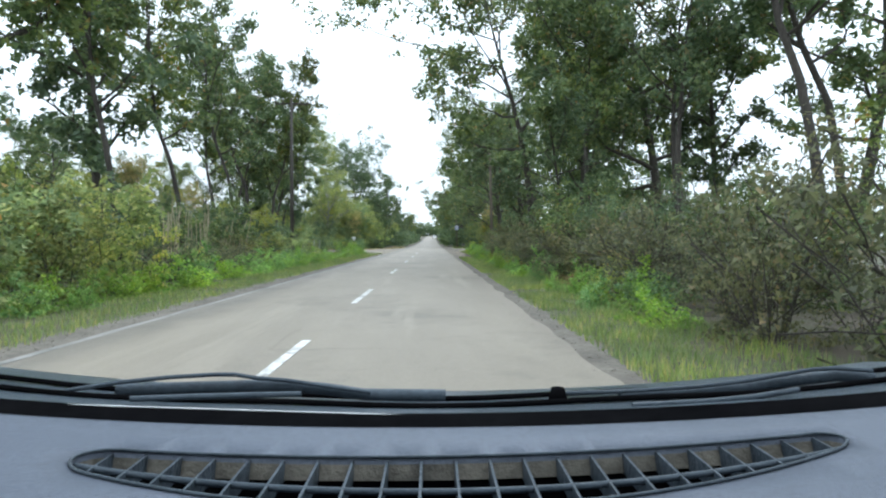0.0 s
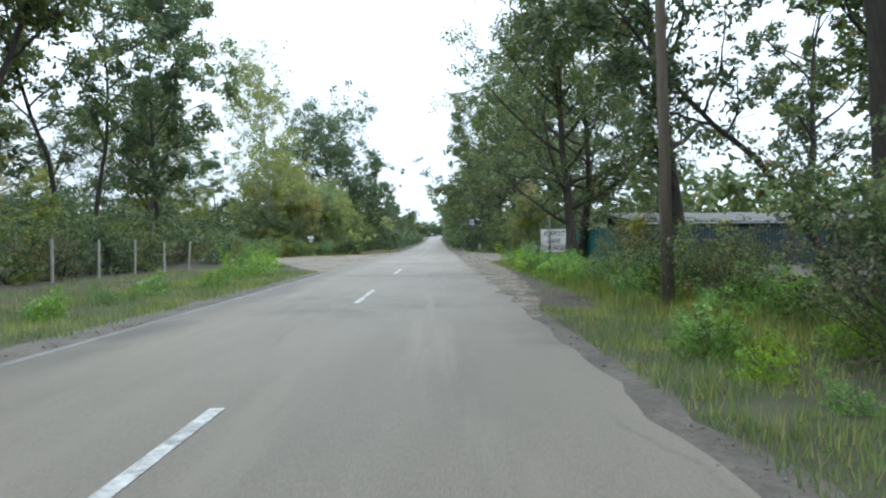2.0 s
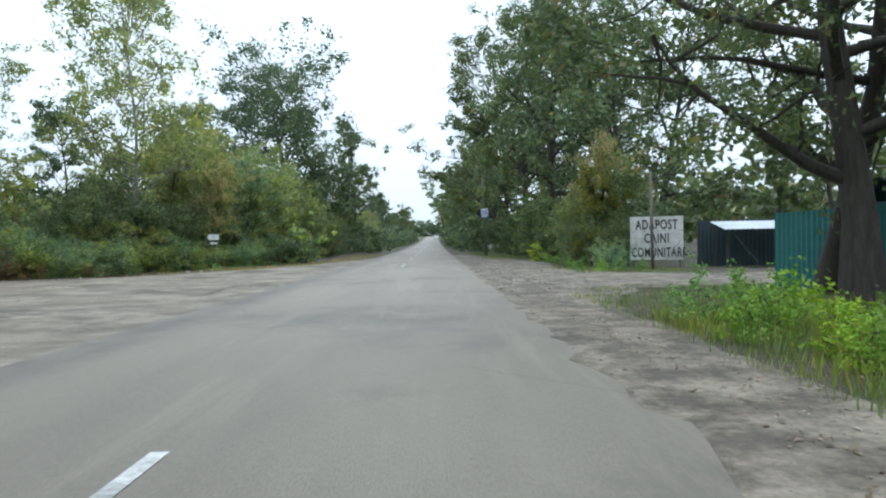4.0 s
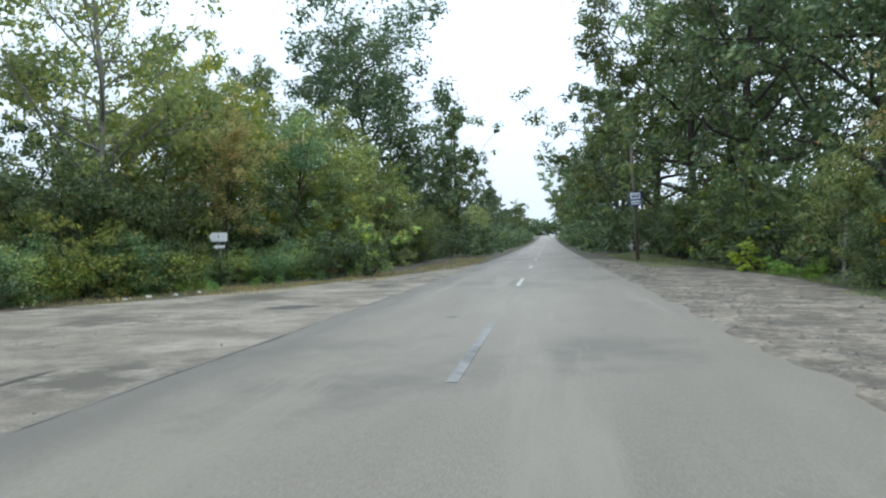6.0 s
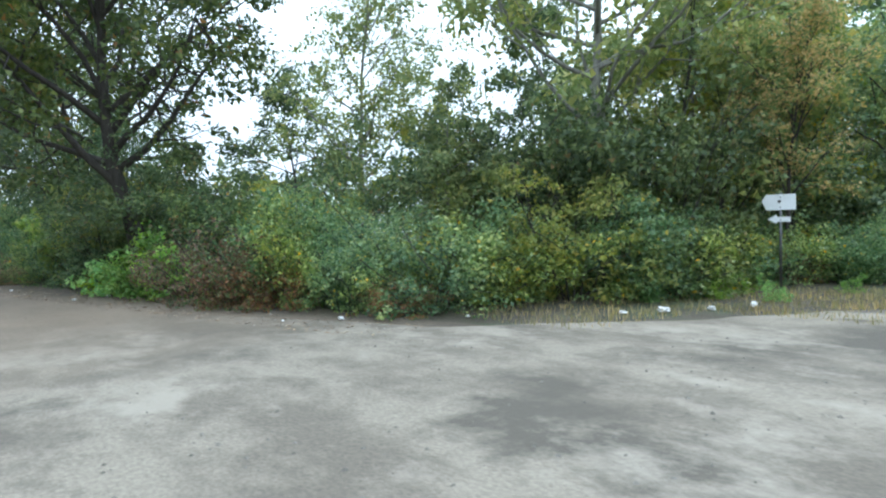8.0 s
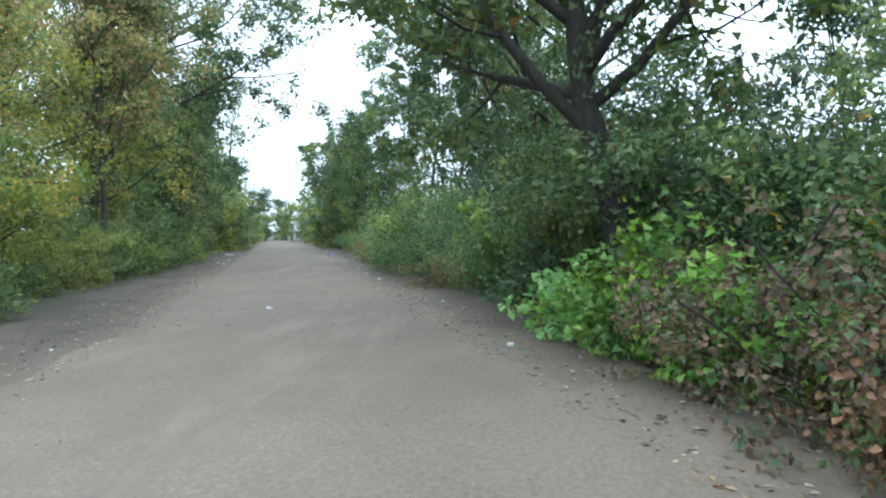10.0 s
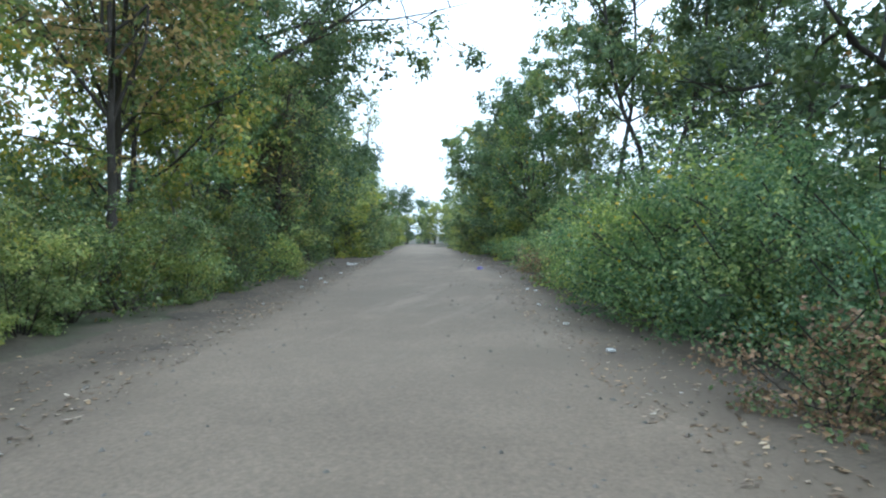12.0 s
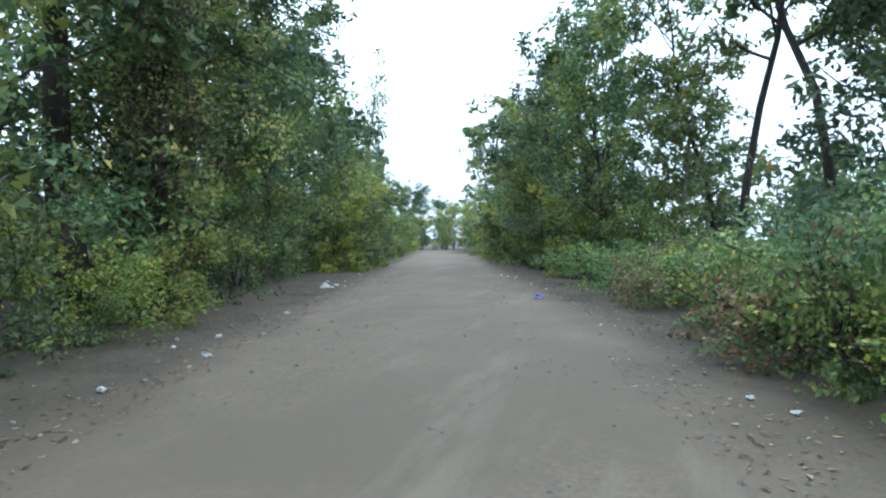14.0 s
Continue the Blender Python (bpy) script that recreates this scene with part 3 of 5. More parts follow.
gx, gy = axis(-70, 30, 1.25, 2500), axis(-20, 130, 1.25, 2500)
gy = sorted([y for y in gy if y < 131 or y > 470] + list(np.arange(136, 470, 6.0)))
gv = [(x, y, ground_z(x, y)) for y in gy for x in gx]
nx = len(gx)
gf = [(j * nx + i, j * nx + i + 1, j * nx + nx + i + 1, j * nx + nx + i) for j in range(len(gy) - 1) for i in range(nx - 1)]
tagged(new("ground", mesh_np("ground", gv, gf, SOIL, True)), "dark soil with leaf litter and patchy grass", "ground", kind="structure")


def edge_noise(s, seed, amp):
    return amp * (noise.noise((s * 0.8, seed, 0)) + 0.5 * noise.noise((s * 3.1, seed, 4)))


def strip(name, mat, left, right, z, steps, label, category):
    """A strip of ground between two edge lines along y."""
    vs, fs = [], []
    for i, s in enumerate(steps):
        a, b = left(s), right(s)
        vs += [(a + (b - a) * k / 8, s, z + rise(s)) for k in range(9)]
        if i:
            o = (i - 1) * 9
            fs += [(o + k, o + k + 1, o + k + 10, o + k + 9) for k in range(8)]
    return tagged(new(name, mesh_np(name, vs, fs, mat)), label, category, kind="structure")


def patch(name, mat, outline, z, rough, label, category):
    """A flat patch of ground with a ragged outline."""
    pts = []
    for (ax, ay), (bx, by) in zip(outline, outline[1:] + outline[:1]):
        n = max(1, int(math.hypot(bx - ax, by - ay) / 0.35))
        for k in range(n):
            x, y = ax + (bx - ax) * k / n, ay + (by - ay) * k / n
            pts.append((x + rough * noise.noise((x * 0.9, y * 0.9, 1)) + 0.5 * rough * noise.noise((x * 3, y * 3, 5)),
                        y + rough * noise.noise((x * 0.9, y * 0.9, 9)), z))
    flat = [Vector((p[0], p[1])) for p in pts]
    n = len(flat)
    vs, _, fs, *_ = delaunay_2d_cdt(flat, [(i, (i + 1) % n) for i in range(n)], [list(range(n))], 1, 1e-4)
    bm = bmesh.new()
    made = [bm.verts.new((v.x, v.y, z)) for v in vs]
    for f in fs:
        bm.faces.new([made[i] for i in f])
    bm.normal_update()
    for f in bm.faces:
        if f.normal.z < 0:
            f.normal_flip()
    return tagged(part(name, bm, mat, None), label, category, kind="structure")


main_steps = list(np.arange(-15, 130, 0.4)) + list(np.arange(130, 900, 10))
strip("road", ASPHALT, lambda s: -3.05 + edge_noise(s, 1, 0.05), lambda s: 3.35 + edge_noise(s, 2, 0.13 + 0.2 * (50 < s < 118)), 0.0, main_steps,
      "worn light grey asphalt country road", "road")
strip("edge_line", EDGE_PAINT, lambda s: -3.0 + edge_noise(s, 7, 0.02), lambda s: -2.89 + edge_noise(s, 8, 0.02), 0.005, list(np.arange(-15, 62.5, 0.4)),
      "faded pale edge line along the asphalt", "road marking")
strip("shoulder", GRIT, lambda s: 3.0, lambda s: 3.75 + edge_noise(s, 12, 0.25), -0.016, list(np.arange(-15, 49, 0.4)),
      "narrow gritty dirt shoulder beside the asphalt", "shoulder")
strip("shoulder", GRIT, lambda s: -3.75 + edge_noise(s, 13, 0.2), lambda s: -2.8, -0.016, list(np.arange(-15, 64, 0.4)),
      "narrow gritty dirt shoulder beside the asphalt", "shoulder")
strip("verge", TURF, lambda s: 3.62 + edge_noise(s, 15, 0.25), lambda s: 5.35, -0.02, list(np.arange(-15, 47.2, 0.4)), "mossy turf under the verge grass", "verge")
strip("verge", TURF, lambda s: -5.35, lambda s: -3.62 + edge_noise(s, 16, 0.2), -0.02, list(np.arange(-15, 62.2, 0.4)), "mossy turf under the verge grass", "verge")
patch("lane", DIRT, [lane(5, -6), lane(10, -5.5), lane(16, -3.8), lane(30, -3.7), lane(45, -4.2), lane(54, -4.2), lane(100, -3.2), lane(100, 3.6), lane(60, 3.9),
                     lane(50, 4.8), lane(40, 4.8), lane(33, 3.9), lane(22, 3.7), lane(10, 3.8), lane(5, 3.5)], -0.012, 0.4,
      "dusty packed dirt lane with littered edges", "lane")
patch("junction", APRON, [(-2.6, 62), (-4.2, 65), (-5.8, 69), (-8.0, 75), (-11.5, 79.5), lane(14, -3.0), lane(19, -2.0), lane(19, 2.0), lane(12, 2.4), (-11.4, 88.6),
                          (-9.4, 91.5), (-7.2, 96.5), (-5, 103), (-3.4, 113), (-2.6, 114)], -0.006, 0.2,
      "broken pale asphalt and dirt of the junction", "junction")
patch("pull_off", PULLOFF, [(3.1, 46), (3.9, 49), (4.5, 56), (5.0, 66), (5.3, 74), (7.2, 78), (12, 79), (24, 79.5), (24, 84.5), (11.4, 84), (8.6, 86),
                            (7.4, 90), (8.2, 97), (7.0, 106), (5.2, 117), (3.1, 121)], -0.01, 0.3,
      "rutted brown dirt pull-off beside the road", "pull-off")


def puddle(x, y, rx, ry, turn, z=0.0, label="dark damp hollow in the broken asphalt", name="puddle"):
    bm = bmesh.new()
    n = 64
    ring = [bm.verts.new((rx * math.cos(a) * (1 + 0.6 * noise.noise((math.cos(a) * 1.5 + x, math.sin(a) * 1.5, y)) + 0.25 * noise.noise((math.cos(a) * 6, math.sin(a) * 6 + x, y))),
                          ry * math.sin(a) * (1 + 0.6 * noise.noise((math.cos(a) * 1.5, math.sin(a) * 1.5 + y, x)) + 0.5 * noise.noise((math.cos(a) * 7, math.sin(a) * 7 + y, x))), 0)) for a in (k * 2 * math.pi / n for k in range(n))]
    bm.faces.new(ring)
    ob = part(name, bm, PUDDLE, None)
    ob.matrix_world = pose(x, y, z, 0, 0, turn)
    return tagged(ob, label, name.replace("_", " "), name.replace("_", " ") + "s", "structure")


for y0, y1 in ((4.2, 8.2), (13.0, 16.8), (25.0, 28.6), (37.2, 41.0), (49.4, 53.0), (61.4, 65.4), (81.7, 86.0), (94.5, 98.0), (106.5, 109.5), (118.5, 121.5),
               (130.5, 133.5), (142.5, 145.5), (154.5, 157.5), (166.5, 169.5), (178.5, 181.5), (190.5, 193.5), (202.5, 205.5), (214.5, 217.5)):
    bm = box((0.12, y1 - y0, 0.004), (0, 0, 0))
    ob = part("lane_marking", bm, EDGE_PAINT if y0 == 81.7 else PAINT, None)
    ym = (y0 + y1) / 2
    ob.matrix_world = pose(0, ym, rise(ym) + 0.005, math.degrees(math.atan(8.6e-5 * max(0, ym - 100))), 0, 0)
    tagged(ob, "worn white dashed centre line mark on asphalt", "road marking", "centre line marks", "structure")

for px, py, rx, ry, turn in ((-4.7, 88.9, 0.62, 0.36, 20), (-4.4, 96.0, 0.9, 0.16, 75), (-4.2, 99.5, 0.8, 0.2, 80), (3.95, 98.0, 0.25, 1.1, 0), (-4.4, 79.2, 0.1, 0.9, 6), (-4.55, 81.4, 0.07, 0.8, 2)):
    puddle(px, py, rx, ry, turn)
puddle(-0.78, 86.8, 0.1, 0.06, 10, 0.006, "small dark pit worn into the asphalt", "pothole")

strip("seam", PUDDLE, lambda s: -3.0 + edge_noise(s, 21, 0.07), lambda s: -2.985 + edge_noise(s, 22, 0.07), 0.004, list(np.arange(80, 100, 0.3)),
      "dark open seam between road asphalt and junction", "crack")

# ---- roadside planting ----
dice = random.Random(11)


def ground_plant(kind, x, y, scale=1.0, lean=(0, 0), turn=None):
    return plant(kind, x, y, scale, turn, ground_z(x, y), lean)


def row(kinds, points, step, spread, scales):
    """Plants of mixed kinds along a line of points."""
    carry = 0.0
    for (ax, ay), (bx, by) in zip(points, points[1:]):
        n = math.hypot(bx - ax, by - ay)
        while carry < n:
            u = carry / n
            ground_plant(dice.choice(kinds), ax + (bx - ax) * u + dice.uniform(-spread, spread), ay + (by - ay) * u + dice.uniform(-spread, spread), dice.uniform(*scales))
            carry += step * dice.uniform(0.8, 1.2)
        carry -= n


THICKET = []


def thicket(points, step, spread, scales):
    """Feet and sizes of undergrowth clumps along a line, joined into one mass later."""
    carry = 0.0
    for (ax, ay), (bx, by) in zip(points, points[1:]):
        n = math.hypot(bx - ax, by - ay)
        while carry < n:
            u = carry / n
            THICKET.append((ax + (bx - ax) * u + dice.uniform(-spread, spread), ay + (by - ay) * u + dice.uniform(-spread, spread), dice.uniform(*scales)))
            carry += step * dice.uniform(0.8, 1.2)
        carry -= n


# main road, east side before the junction
row(["twiggy", "shrub_n", "shrub_n"], [(7.8, 3), (7.8, 20), (7.6, 45)], 2.6, 0.7, (0.55, 0.95))
row(["twiggy"], [(6.5, 3), (6.4, 20), (6.3, 44)], 2.6, 0.4, (0.7, 1.1))
thicket([(11.5, 4), (12, 48)], 3.0, 1.0, (0.7, 1.05))
row(["twiggy", "bramble_far", "twiggy"], [(6.8, 47), (7.0, 55)], 1.8, 0.4, (0.55, 0.8))
ground_plant("gold", 7.9, 56.0, 0.28)
ground_plant("gold", 7.2, 53.0, 0.25)
for kind, x, y, k in (("green", 7.4, 27.5, 0.95), ("oak", 14.0, 33, 1.1), ("ash_b", 10.5, 22, 1.05), ("ash_b", 10.8, 14.5, 1.1), ("ash_b", 13.5, 18, 1.15), ("oak_b", 16, 22, 0.95), ("ash_b", 12.2, 9.5, 1.1), ("ash", 14.5, 28, 1.0), ("ash_b", 11.8, 25.5, 1.1), ("ash_b", 10.9, 48.6, 1.25), ("ash", 10.2, 36, 1.1), ("ash_b", 9.4, 30.5, 1.15), ("fork_oak", 10.2, 57.7, 1.0), ("oak_fine", 13.6, 48.5, 1.3), ("ash", 15, 51.5, 1.1),
                      ("ash_b", 12.5, 42, 1.2), 
                      ("oak_b", 20.0, 68.5, 0.9), ("road_oak", 9.6, 72.8, 1.1), ("oak_fine", 10.7, 75.6, 1.2), ("ash", 22, 52, 1.0)):
    ground_plant(kind, x, y, k)
ground_plant("overhang", 9.3, 46.0, 1.35, lean=(0, -11), turn=0)
ground_plant("ash_b", 13.4, 54.5, 0.95, lean=(0, -28), turn=0)
for i in range(90):
    y = dice.uniform(43, 71.5)
    x = 5.4 + (0.6 if y < 52 else 0.0) + abs(dice.gauss(0, 1.7))
    ground_plant("weed", x, y, dice.uniform(0.45, 0.9))
for x, y, k in ((6.2, 24.5, 1.0), (5.9, 20.5, 0.8), (6.0, 31, 0.8), (5.8, 12, 0.9), (5.8, 16.5, 0.8), (6.1, 40, 0.8), (5.6, 36, 0.7), (5.5, 28, 0.7), (5.5, 33.6, 0.6), (5.7, 22.4, 0.7), (8.9, 76.2, 0.4)):
    ground_plant("weed", x, y, k)

for i in range(40):
    y = dice.uniform(6, 44)
    ground_plant("weed", 4.75 + abs(dice.gauss(0, 0.5)), y, dice.uniform(0.3, 0.65))
row(["bramble_far", "dry_bramble", "twiggy"], [(5.9, 9), (5.8, 26), (5.7, 42)], 2.5, 0.35, (0.35, 0.6))

# main road, east side past the junction
for kind, x, y, k in (("gold", 9.3, 91.6, 0.7), ("lime", 8.7, 94.2, 0.5), ("gold", 11.0, 93.5, 0.75), ("big_oak", 13.4, 101.5, 0.95), ("big_oak", 10.6, 109, 1.0), ("oak", 17.0, 105, 1.15), ("big_oak", 9.8, 117, 1.0),
                      ("oak_b", 13.6, 121, 1.2), ("big_oak", 9.4, 127, 1.0), ("oak_b", 22.5, 92.5, 0.6), ("ash", 23.5, 101, 0.6), ("oak_b", 19, 118, 1.1)):
    ground_plant(kind, x, y, k)
row(["shrub", "shrub_b"], [(9.9, 98), (9.9, 105), (9.6, 112), (9.2, 128)], 2.0, 0.5, (0.75, 1.05))
thicket([(13, 97), (12, 130)], 2.6, 1.0, (1.0, 1.4))
ground_plant("yellow", 8.6, 100.6, 0.8)
for kind, x, y, k in (("bramble_far", 9.4, 88.6, 0.65), ("shrub_n", 9.7, 90.2, 0.65), ("autumn", 10.0, 92.2, 0.6), ("green", 10.9, 91.0, 0.6), ("shrub_n", 8.9, 92.4, 0.7)):
    ground_plant(kind, x, y, k)
for x, y, k in ((8.7, 87.6, 0.6), (9.4, 87.4, 0.65), (8.2, 89.3, 0.6), (8.1, 90.2, 0.6), (10.2, 87.2, 0.5), (8.6, 96, 0.6), (8.5, 98.2, 0.7)):
    ground_plant("weed", x, y, k)

# main road, both sides far off
row(["far_oak", "far_oak", "far_ash"], [(8.8, 136), (8.4, 200), (8.6, 330)], 7.0, 1.0, (0.95, 1.2))
thicket([(6.6, 131), (6.6, 210), (6.8, 300)], 3.2, 0.5, (0.8, 1.2))
row(["far_oak", "far_ash", "far_ash"], [(-9.5, 149), (-9, 200), (-9, 330)], 9.0, 1.2, (0.5, 0.75))
for kind, x, y, k in (("far_oak", -9.3, 138.4, 0.95), ("far_oak", -9.8, 146, 0.75)):
    ground_plant(kind, x, y, k)
thicket([(-6.6, 128), (-6.4, 210), (-6.4, 300)], 3.2, 0.5, (0.75, 1.05))

row(["far_oak", "far_ash"], [(-20, 418), (20, 418)], 5.0, 1.5, (0.55, 0.75))
thicket([(-18, 408), (18, 408)], 1.8, 0.8, (1.9, 2.5))

# main road, west side before the junction
row(["shrub", "shrub_b", "shrub_l"], [(-7.4, 5), (-7.6, 18)], 2.2, 0.5, (0.6, 0.9))
row(["shrub_b", "shrub", "shrub_l"], [(-9.8, 18), (-10.5, 44)], 2.4, 0.8, (0.6, 1.0))
for i in range(60):
    y = dice.uniform(6, 62)
    ground_plant("weed", -5.0 - abs(dice.gauss(0, 0.6)), y, dice.uniform(0.3, 0.8))
row(["bramble_far", "twiggy", "shrub_l"], [(-6.6, 8), (-6.8, 24), (-7.0, 46)], 2.8, 0.4, (0.4, 0.65))
thicket([(-14, 4), (-15, 45)], 3.0, 1.2, (0.7, 1.05))
for kind, x, y, k in (("ash_b", -11.5, 13, 1.2), ("oak_b", -12.5, 18.5, 1.1), ("ash_b", -10, 23.5, 1.15), ("ash", -13, 28, 1.25), ("ash_b", -11, 32, 1.2),
                      ("ash_b", -10.8, 40, 1.15), ("ash_b", -13.5, 44.5, 1.1), ("ash_b", -12.2, 48.5, 1.25), ("ash_b", -14.5, 52, 1.1), ("ash_b", -12.4, 55, 1.15), ("ash", -16, 58, 1.15), ("ash_b", -13.6, 61.5, 1.05),
                      ("ash_b", -15.2, 67, 1.05), ("ash_b", -18, 63.5, 1.1), ("ash", -14.2, 72.0, 1.05), ("ash_b", -16.6, 75.8, 1.15)):
    ground_plant(kind, x, y, k)
row(["shrub"], [(-14, 48), (-15, 68), (-16, 74)], 2.4, 0.8, (0.45, 0.75))
row(["shrub_b", "shrub", "twiggy"], [(-11.4, 50), (-11.8, 64), (-13.6, 74)], 1.9, 0.4, (0.5, 0.75))
for x, y, k in ((-6.6, 66.0, 1.0), (-7.4, 67.5, 1.1), (-6.8, 68.6, 0.9), (-8.2, 66.4, 1.0), (-8.4, 69.5, 1.2), (-5.6, 30, 0.9), (-6.0, 35, 1.0), (-5.6, 24, 1.0), (-6.2, 20, 1.1), (-5.4, 16, 0.9), (-6.4, 40, 1.0)):
    ground_plant("weed", x, y, k)

# corner north of the lane
for kind, x, y, k in (("poplar", -14.3, 95.2, 1.08), ("lime", -13.2, 111, 1.0), ("lime", -11.6, 114.5, 0.95), ("gold", -16.5, 100, 1.0), ("gold", -11.4, 121, 1.0), ("ash", -9.5, 134, 0.7), ("gold", -12.6, 103, 1.0), ("lime", -16.5, 104, 1.3), ("lime", -14.5, 110, 1.3), ("ash_b", -17.5, 113, 0.95), ("lime", -9.8, 106, 0.8), ("lime", -13.0, 107, 1.0), ("round_oak", -13.4, 126, 1.0), ("thin", -11.8, 96.5, 0.6), ("thin", -13.3, 96.8, 0.65), ("lime", -10.6, 109, 1.05), ("autumn", -10.9, 97.6, 0.62), ("maple", -11.0, 104.5, 0.95), ("maple", -9.6, 115, 0.9), ("green", -11, 130, 1.1), ("lime", -15.5, 91.8, 0.6), ("lime", -12.5, 118, 1.0),
                      ("oak_c", -21.0, 86.9, 0.84), ("oak_fine", -30.8, 86.6, 1.0), ("oak_fine", -35.5, 87.5, 0.95), ("lime", -20.8, 95.2, 0.8), ("ash", -21, 101, 0.7), ("gold", -10.2, 112, 0.75), ("lime", -9.2, 119, 0.8), ("green", -30.0, 95, 1.0)):
    ground_plant(kind, x, y, k)
row(["lime", "gold"], [(-8.6, 128), (-8.2, 160)], 4.0, 0.5, (0.55, 0.8))
row(["shrub_n", "vine", "shrub_l", "shrub_n"], [(-14.6, 93.4), (-13.3, 96.6), (-12.0, 100), (-10.2, 106), (-8.8, 116), (-8, 126)], 2.0, 0.4, (0.8, 1.1))
thicket([(-17, 96), (-13.5, 101), (-12, 112), (-11.5, 126)], 2.2, 0.8, (0.9, 1.25))
row(["bramble_far", "bramble_far", "vine"], [(-16.5, 88.2), (-13.8, 89.4), (-12.3, 91.8), (-12.0, 93.6)], 1.15, 0.25, (0.6, 0.95))
row(["shrub_n", "vine"], [(-19.5, 88.8), (-16, 90.5), (-13.8, 92.8)], 1.7, 0.3, (0.45, 0.65))
row(["bramble_far", "dry_bramble"], [(-11.6, 96.8), (-10.2, 99.4), (-9.0, 103)], 1.4, 0.2, (0.5, 0.75))
ground_plant("yellow", -7.2, 103.8, 1.45)
ground_plant("shrub_b", -6.9, 102.6, 0.5)
ground_plant("shrub", -8.0, 101.6, 0.6)
for x, y, k in ((-9.7, 94.4, 0.4), (-9.3, 96.6, 0.35), (-8.8, 97.6, 0.3), (-10.6, 94.2, 0.5), (-11.2, 93.0, 0.45), (-7.8, 99, 0.35), (-10.8, 95.2, 0.5)):
    ground_plant("weed", x, y, k)

for kind, x, y, k in (("shrub_n", -13.6, 93.4, 1.05), ("shrub_n", -12.4, 94.8, 1.0), ("vine", -14.9, 92.0, 1.0), ("shrub_n", -16.2, 93.2, 1.1), ("vine", -11.9, 96.6, 1.05), ("shrub_n", -17.8, 91.5, 0.95),
                      ("gold", -11.6, 99.4, 0.85), ("lime", -14.6, 99.5, 1.15), ("gold", -13.2, 100.5, 1.1), ("lime", -17.0, 97.6, 0.85)):
    ground_plant(kind, x, y, k)

for x, y, k in ((-11.2, 94.0, 0.8), (-11.9, 93.1, 0.9), (-12.3, 95.2, 1.0), (-11.3, 97.5, 0.75), (-13.0, 91.6, 0.85), (-10.2, 98.9, 0.65), (-9.6, 100.6, 0.7)):
    ground_plant("bramble_far", x, y, k)
ground_plant("poplar", -23.0, 94.0, 0.8)

# lane, north side
for s, off, k in ((11.6, 3.6, 0.7), (12.7, 3.3, 0.8), (13.7, 3.4, 0.95), (14.7, 3.5, 0.7), (15.5, 4.0, 0.9), (13.2, 4.1, 1.0), (9.4, 4.0, 0.5), (24.6, 3.4, 0.6)):
    ground_plant("dry_bramble", *lane(s, off), k)
for s, off, k in ((8.9, 4.3, 0.8), (36.5, 4.6, 0.8), (10.4, 4.0, 0.7), (11.5, 5.2, 1.0), (13.4, 5.3, 1.0), (15.2, 5.2, 0.95), (16.6, 5.4, 0.95), (21.0, 4.6, 0.8), (23.0, 4.4, 0.85), (25.0, 4.3, 0.9), (26.8, 4.2, 1.0), (28.6, 4.2, 1.05), (30.3, 4.3, 1.1),
                  (28.0, 5.2, 1.25), (30.0, 5.4, 1.3), (32.0, 5.4, 1.25), (32.0, 4.3, 1.0), (33.8, 4.4, 0.9), (35.5, 4.3, 0.85), (37.2, 4.7, 0.78), (39.0, 5.0, 0.75), (34.4, 5.8, 1.0), (36.8, 6.3, 0.9), (39.4, 6.6, 0.85),
                  (41.0, 5.2, 0.7), (43.0, 5.0, 0.7), (45.5, 4.9, 0.7), (47.5, 4.9, 0.75)):
    if s in (39.0, 43.0, 37.2):
        ground_plant("dry_bramble", *lane(s - 0.6, off - 0.4), k * 1.3)
    ground_plant("bramble_n" if 24 < s < 34 or 11 < s < 17 else "bramble", *lane(s, off), k)
for s, off, k in ((15.0, 3.9, 1.2), (14.4, 3.6, 1.0), (17.6, 4.3, 1.3), (15.9, 3.9, 1.25), (16.6, 3.6, 1.2), (17.3, 3.7, 1.2), (16.2, 4.6, 1.2), (17.0, 4.4, 1.2), (18.0, 3.7, 0.9), (15.2, 3.5, 0.8)):
    ground_plant("weed", *lane(s, off), k)
row(["shrub_n", "vine", "shrub_n"], [lane(19, 6.6), lane(32, 6.2)], 2.3, 0.6, (0.55, 1.0))
row(["shrub_n", "shrub_l", "shrub_b"], [lane(13.5, 6.0), lane(20.5, 5.6)], 1.5, 0.3, (0.6, 0.85))
for s_at, off, k in ((15.8, 4.7, 0.8), (17.2, 4.9, 0.85), (18.6, 4.9, 0.9), (20.0, 5.0, 0.85), (21.6, 5.2, 0.8)):
    ground_plant("shrub_n", *lane(s_at, off), k)
row(["shrub_n", "shrub_b", "shrub_l"], [lane(48, 6.4), lane(53, 5.2), lane(70, 4.2), lane(100, 4.4)], 2.2, 0.4, (0.7, 1.05))
thicket([lane(38, 10), lane(60, 9), lane(100, 7)], 3.2, 0.8, (0.8, 1.2))
